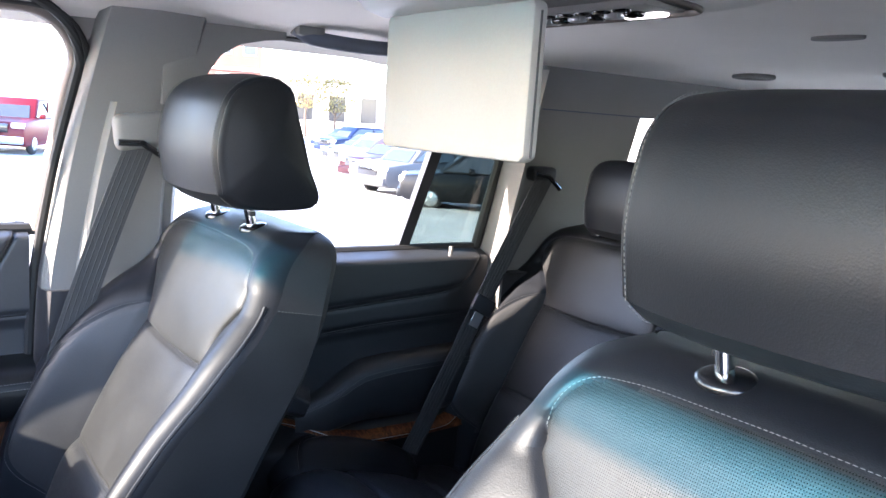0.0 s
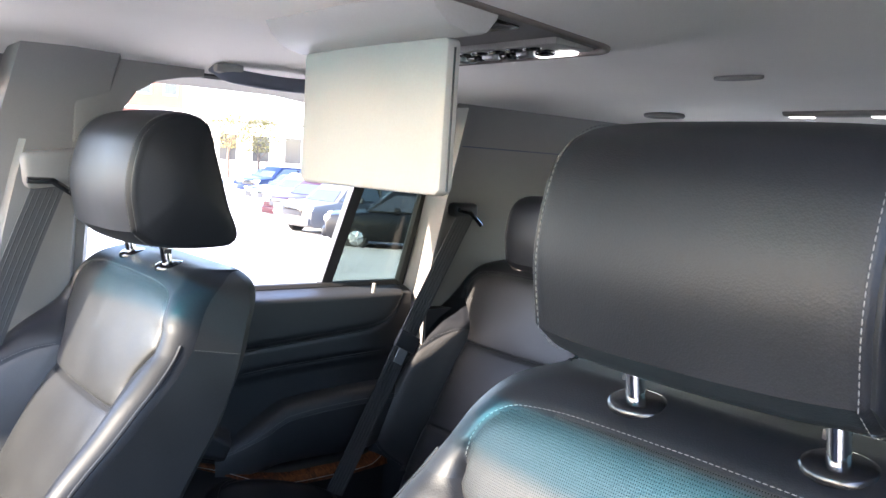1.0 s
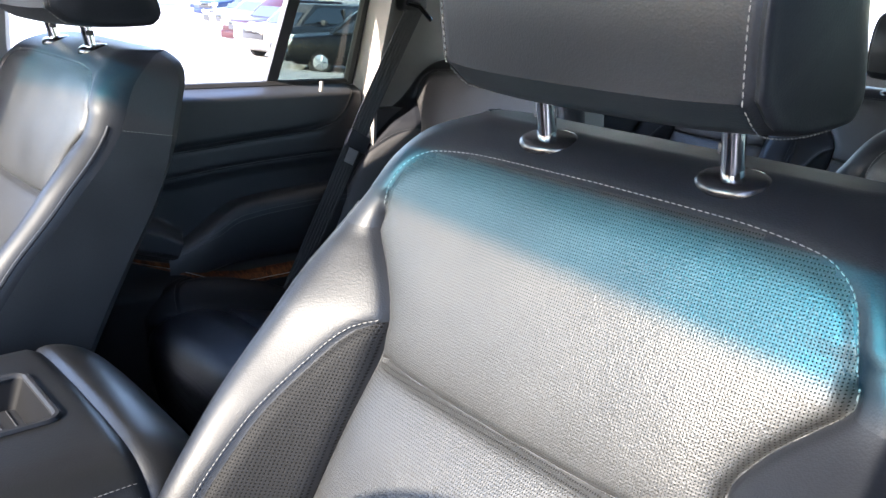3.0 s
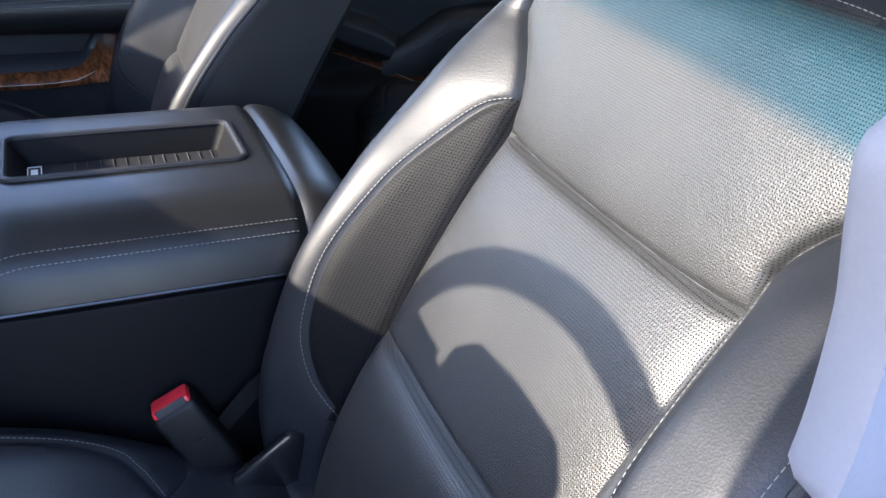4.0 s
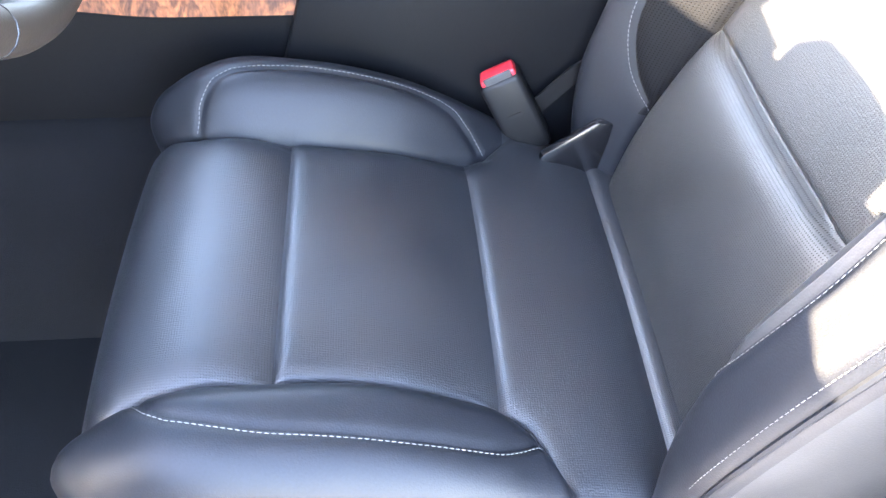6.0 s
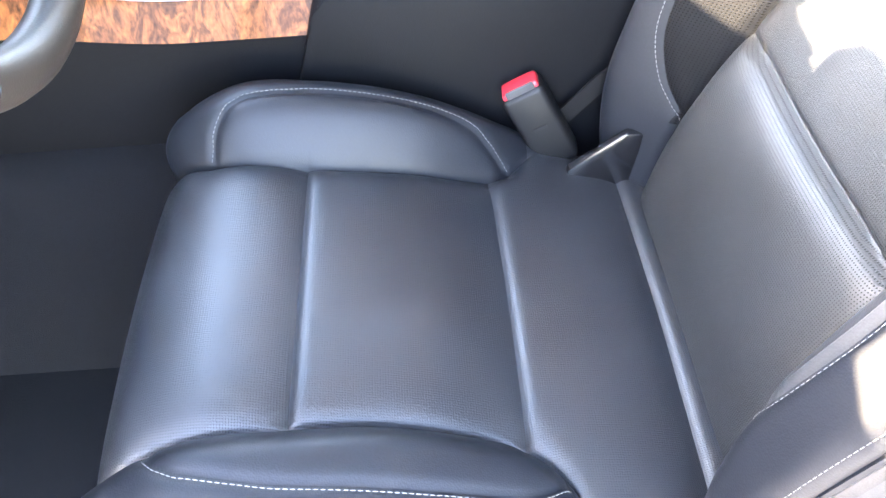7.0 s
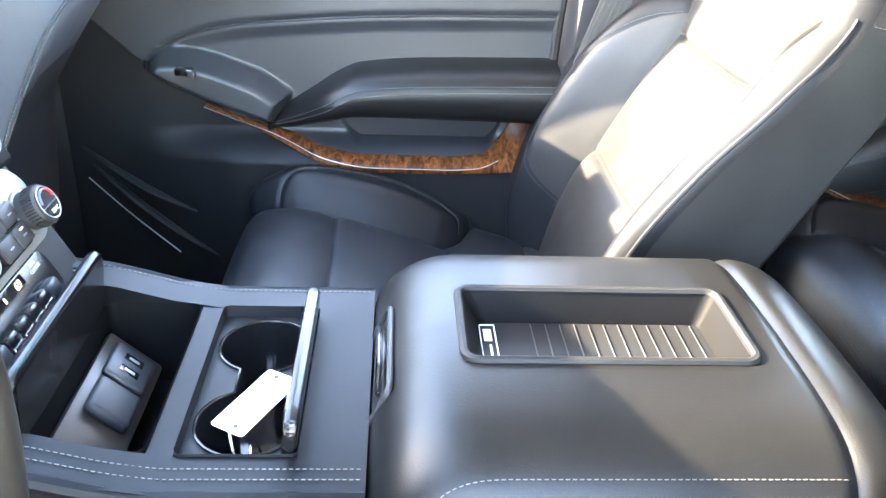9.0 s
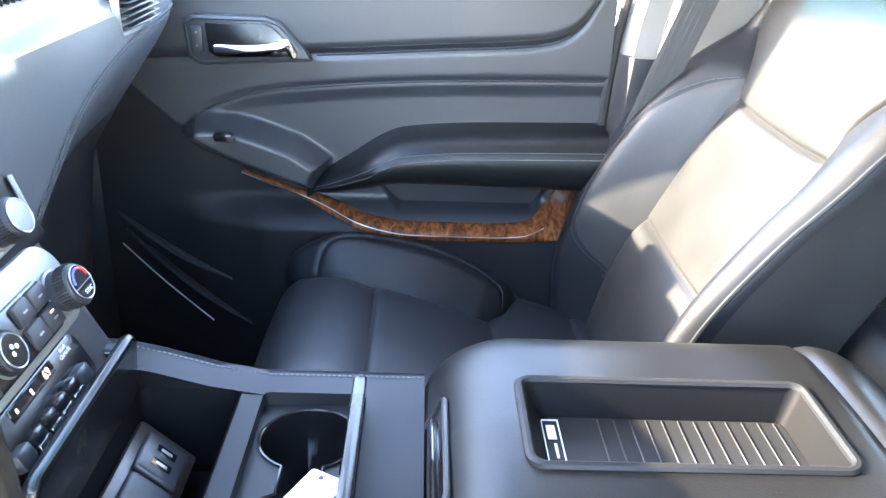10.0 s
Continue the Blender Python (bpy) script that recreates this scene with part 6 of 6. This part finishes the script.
def car(at, yaw, paint, label, kind="suv", scale=1.0):
    c = thing("parked_car", label, "car", group="parked cars")
    L, W, H = (4.8, 1.9, 1.72) if kind == "suv" else (5.6, 2.0, 1.85) if kind == "pickup" else (4.6, 1.82, 1.46)
    hood = .62 * H
    # body side profile (length, height)
    low = [(-L / 2, .45), (-L / 2 + .03, .80), (-L / 2 + .12, hood - .08), (-L / 2 + 1.15, hood + .04), (L / 2 - .25, hood + .10), (L / 2 - .02, hood - .1), (L / 2, .45), (L / 2 - .15, .30), (-L / 2 + .2, .28)]
    part("body", prism(low, "y", -W / 2, W / 2, .09), paint, c)
    if kind == "pickup":
        top = [(-L / 2 + 1.25, hood), (-L / 2 + 1.95, H), (-L / 2 + 3.2, H), (-L / 2 + 3.45, hood)]
    elif kind == "suv":
        top = [(-L / 2 + 1.10, hood), (-L / 2 + 1.85, H), (L / 2 - .55, H - .02), (L / 2 - .10, hood + .06)]
    else:
        top = [(-L / 2 + 1.15, hood), (-L / 2 + 2.0, H), (L / 2 - 1.3, H - .03), (L / 2 - .55, hood + .06)]
    cab = prism(top, "y", -W / 2 + .10, W / 2 - .10, .06)
    for v in cab.verts:
        v.co.y *= 1 - .16 * sstep(hood, H, v.co.z)
    part("cabin", cab, paint, c)
    cxm = sum(p[0] for p in top) / 4
    czm = hood + .06
    for sg in (1, -1):
        win = [(cxm + (x - cxm) * .90, czm + (z - czm) * .82 if z > hood + .2 else czm + .03) for x, z in top]
        g = prism(win, "y", 0, .012)
        for v in g.verts:
            v.co.y = sg * ((W / 2 - .10) * (1 - .16 * sstep(hood, H, v.co.z)) + .004 + v.co.y)
        w = part("side_window", g, CARGLASS, c, "dark side glass")
        part("window_post", rbox(cxm + .02, cxm + .10, sg * (W / 2 - .13) - .02, sg * (W / 2 - .13) + .035, hood, H - .12, .01), paint, w)
        part("headlight", rbox(-L / 2 - .01, -L / 2 + .22, sg * (W / 2 - .22) - .2, sg * (W / 2 - .22) + .2, hood - .28, hood - .10, .05), LENS, c, "clear headlight")
        part("tail_light", rbox(L / 2 - .16, L / 2 + .01, sg * (W / 2 - .14) - .12, sg * (W / 2 - .14) + .12, hood - .35, hood, .03), RED, c, "red tail light")
        part("mirror", rbox(cxm - 1.05, cxm - .88, sg * (W / 2 + .06) - .1, sg * (W / 2 + .06) + .1, hood + .03, hood + .2, .04), paint, c)
        for wx in (-L / 2 + .9, L / 2 - .95):
            wh = part("wheel", tube([(wx + .26 * math.cos(q), sg * (W / 2 - .10), .36 + .26 * math.sin(q)) for q in np.linspace(0, 6.283, 25)[:-1]], .105, 10, closed=True), RUBBER, c, "black tyre")
            part("rim", disc((wx, sg * (W / 2 - .02), .36), .21, .05, (0, 1, 0), 20, .01), SATIN, wh, "alloy rim")
            for k in range(5):
                q = k * 2 * math.pi / 5
                part("rim_spoke", tube([(wx + .04 * math.cos(q), sg * (W / 2 + .01), .36 + .04 * math.sin(q)), (wx + .19 * math.cos(q), sg * (W / 2 + .008), .36 + .19 * math.sin(q))], .022, 6), CHROME, wh)
    fw = prism([(-.70, 0), (.70, 0), (.58, H - hood - .12), (-.58, H - hood - .12)], "x", -.01, .01)
    fw.transform(Matrix.Translation((top[0][0] + .02, 0, hood + .04)) @ Matrix.Rotation(math.atan2(top[1][0] - top[0][0], H - hood), 4, "Y"))
    part("front_glass", fw, CARGLASS, c, "dark windscreen")
    part("grille", rbox(-L / 2 - .015, -L / 2 + .05, -.5, .5, hood - .42, hood - .14, .03), GLOSS, c)
    part("front_bumper", rbox(-L / 2 - .06, -L / 2 + .2, -W / 2 + .04, W / 2 - .04, .35, .62, .06), paint if kind != "pickup" else CHROME, c)
    part("number_plate", rbox(-L / 2 - .07, -L / 2 - .05, -.15, .15, .44, .56, .01), PAPER, c)
    x, y = at
    c.matrix_basis = Matrix.Translation((x, y, ground_z(x, y))) @ Matrix.Rotation(radians(yaw), 4, "Z")
    return c


CARGLASS = material("car_window", (0.02, 0.022, 0.025), 0.08, coat=0.4)


def paint(name, col):
    return material(name, tuple(c * .28 for c in col), 0.35, spec=0.2, coat=0.08, var=0.05)


P_BRED = material("bright_red_paint", (0.075, 0.003, 0.006), 0.35, spec=0.2, coat=0.08, var=0.05)
P_RED, P_BLUE, P_SILVER, P_BLACK, P_WHITE, P_MAROON, P_GREY = (paint(n, c) for n, c in (
    ("red_paint", (0.14, 0.006, 0.012)), ("blue_paint", (0.010, 0.03, 0.13)), ("silver_paint", (0.20, 0.205, 0.22)), ("black_paint", (0.008, 0.009, 0.012)),
    ("white_paint", (0.5, 0.5, 0.5)), ("maroon_paint", (0.06, 0.008, 0.014)), ("grey_paint", (0.06, 0.065, 0.075))))


def polar(heading, dist):
    """A place seen from the driver's door at a heading (degrees from +x) and distance."""
    return (-.75 + dist * math.cos(radians(heading)), .18 + dist * math.sin(radians(heading)))


car(polar(-37.4, 24), -125, P_BLACK, "black parked sport utility car")
car(polar(-39.6, 27), -120, P_RED, "bright red parked car", "sedan")
car(polar(-33.2, 28), -82, P_SILVER, "silver parked sport utility car")
car(polar(-31.8, 31.5), -80, P_MAROON, "maroon parked sport utility car")
car(polar(-30.5, 36), -80, P_WHITE, "white parked sport utility car")
car(polar(-29.4, 42), -78, P_GREY, "grey parked car in the lot", "sedan")
car(polar(-28.5, 49), -78, P_BLUE, "blue parked sport utility car")
car(polar(-27.8, 56), -76, P_BLUE, "blue parked car in the lot", "sedan")
car(polar(-7.8, 33), -28, P_BRED, "red parked pickup truck", "pickup")
car(polar(-3.2, 31), -20, P_SILVER, "white parked pickup truck", "pickup")

BRICK = material("brick_wall", (0.20, 0.075, 0.05), 0.85, var=0.3, var_scale=1.5, grain=0.3, grain_scale=20, bump=0.5, bump_scale=30)
STUCCO = material("pale_stucco", (0.66, 0.62, 0.55), 0.85, var=0.15, var_scale=0.5, grain=0.1, bump=0.3, bump_scale=30)
ROOFM = material("grey_roofing", (0.16, 0.15, 0.14), 0.8, var=0.3, grain=0.3, grain_scale=12)


def building(heading, dist, w, h, d, mat, label, storeys, bays):
    b = thing("building", label, "building")
    part("wall", rbox(-w / 2, w / 2, -d / 2, d / 2, 0, h, .05, 1), mat, b)
    part("roof", rbox(-w / 2 - .3, w / 2 + .3, -d / 2 - .3, d / 2 + .3, h, h + .35, .08, 1), ROOFM, b)
    for s_ in range(storeys):
        z0 = s_ * h / storeys
        part("ledge", rbox(-w / 2 - .06, w / 2 + .06, -d / 2 - .10, -d / 2 + .02, z0 + h / storeys - .35, z0 + h / storeys - .15, .02, 1), STUCCO, b)
        for k in range(bays):
            x = -w / 2 + w * (k + .5) / bays
            ww = w / bays * .28
            wd = part("window", rbox(x - ww, x + ww, -d / 2 - .03, -d / 2 + .10, z0 + .28 * h / storeys, z0 + .78 * h / storeys, .03, 1), STUCCO, b)
            part("pane", rbox(x - ww + .08, x + ww - .08, -d / 2 - .045, -d / 2 - .02, z0 + .28 * h / storeys + .08, z0 + .78 * h / storeys - .08, 0), CARGLASS, wd)
    x, y = polar(heading, dist)
    b.matrix_basis = Matrix.Translation((x, y, ground_z(x, y) - .1)) @ Matrix.Rotation(radians(heading - 90), 4, "Z")
    return b


building(-19.6, 66, 5.2, 10.5, 8, BRICK, "brick building with pale storey ledges", 4, 3)
building(-26, 92, 26, 5.5, 10, STUCCO, "long pale stucco shop building", 1, 8)
building(0.5, 60, 10, 8, 10, STUCCO, "pale two storey building", 2, 4)
building(-52, 70, 30, 7, 10, STUCCO, "pale blank wall of a low building", 1, 0)

BARK = material("bark", (0.10, 0.07, 0.05), 0.9, var=0.3, bump=0.6, bump_scale=30)
LEAF = material("autumn_leaves", (0.16, 0.13, 0.04), 0.7, var=0.4, var_scale=2)


def tree(heading, dist, h, seed):
    rng = random.Random(seed)
    t = thing("tree", "small tree with thin autumn leaves", "tree", group="lot trees")
    part("trunk", tube([(0, 0, 0), (.05, .02, h * .3), (0, .05, h * .55)], lambda k: .16 - .09 * k, 8), BARK, t)
    for k in range(7):
        a = rng.uniform(0, 6.28)
        z = h * rng.uniform(.32, .55)
        part("limb", tube([(0, 0, z), (math.cos(a) * h * .13, math.sin(a) * h * .13, z + h * .15), (math.cos(a) * h * .22, math.sin(a) * h * .22, z + h * .32)], lambda q: .05 - .035 * q, 6), BARK, t)
    v, f = [], []
    for k in range(900):
        a, r = rng.uniform(0, 6.28), h * .30 * math.sqrt(rng.random())
        z = h * (.45 + .5 * rng.random())
        r *= 1.15 - abs((z / h) - .66) * 1.6
        c = Vector((r * math.cos(a), r * math.sin(a), z))
        s = rng.uniform(.07, .16)
        u = Vector((rng.uniform(-1, 1), rng.uniform(-1, 1), rng.uniform(-1, 1))).normalized()
        w = u.cross(Vector((rng.uniform(-1, 1), rng.uniform(-1, 1), .3))).normalized()
        o = len(v)
        v += [tuple(c + u * s), tuple(c + w * s * .6), tuple(c - u * s), tuple(c - w * s * .6)]
        f.append((o, o + 1, o + 2, o + 3))
    part("crown", (v, f), LEAF, t, "thin crown of small leaves")
    x, y = polar(heading, dist)
    t.location = (x, y, ground_z(x, y))
    return t


tree(-27.0, 72, 5.5, 3)
tree(-25.0, 78, 6.0, 5)
tree(2.5, 45, 6.0, 7)
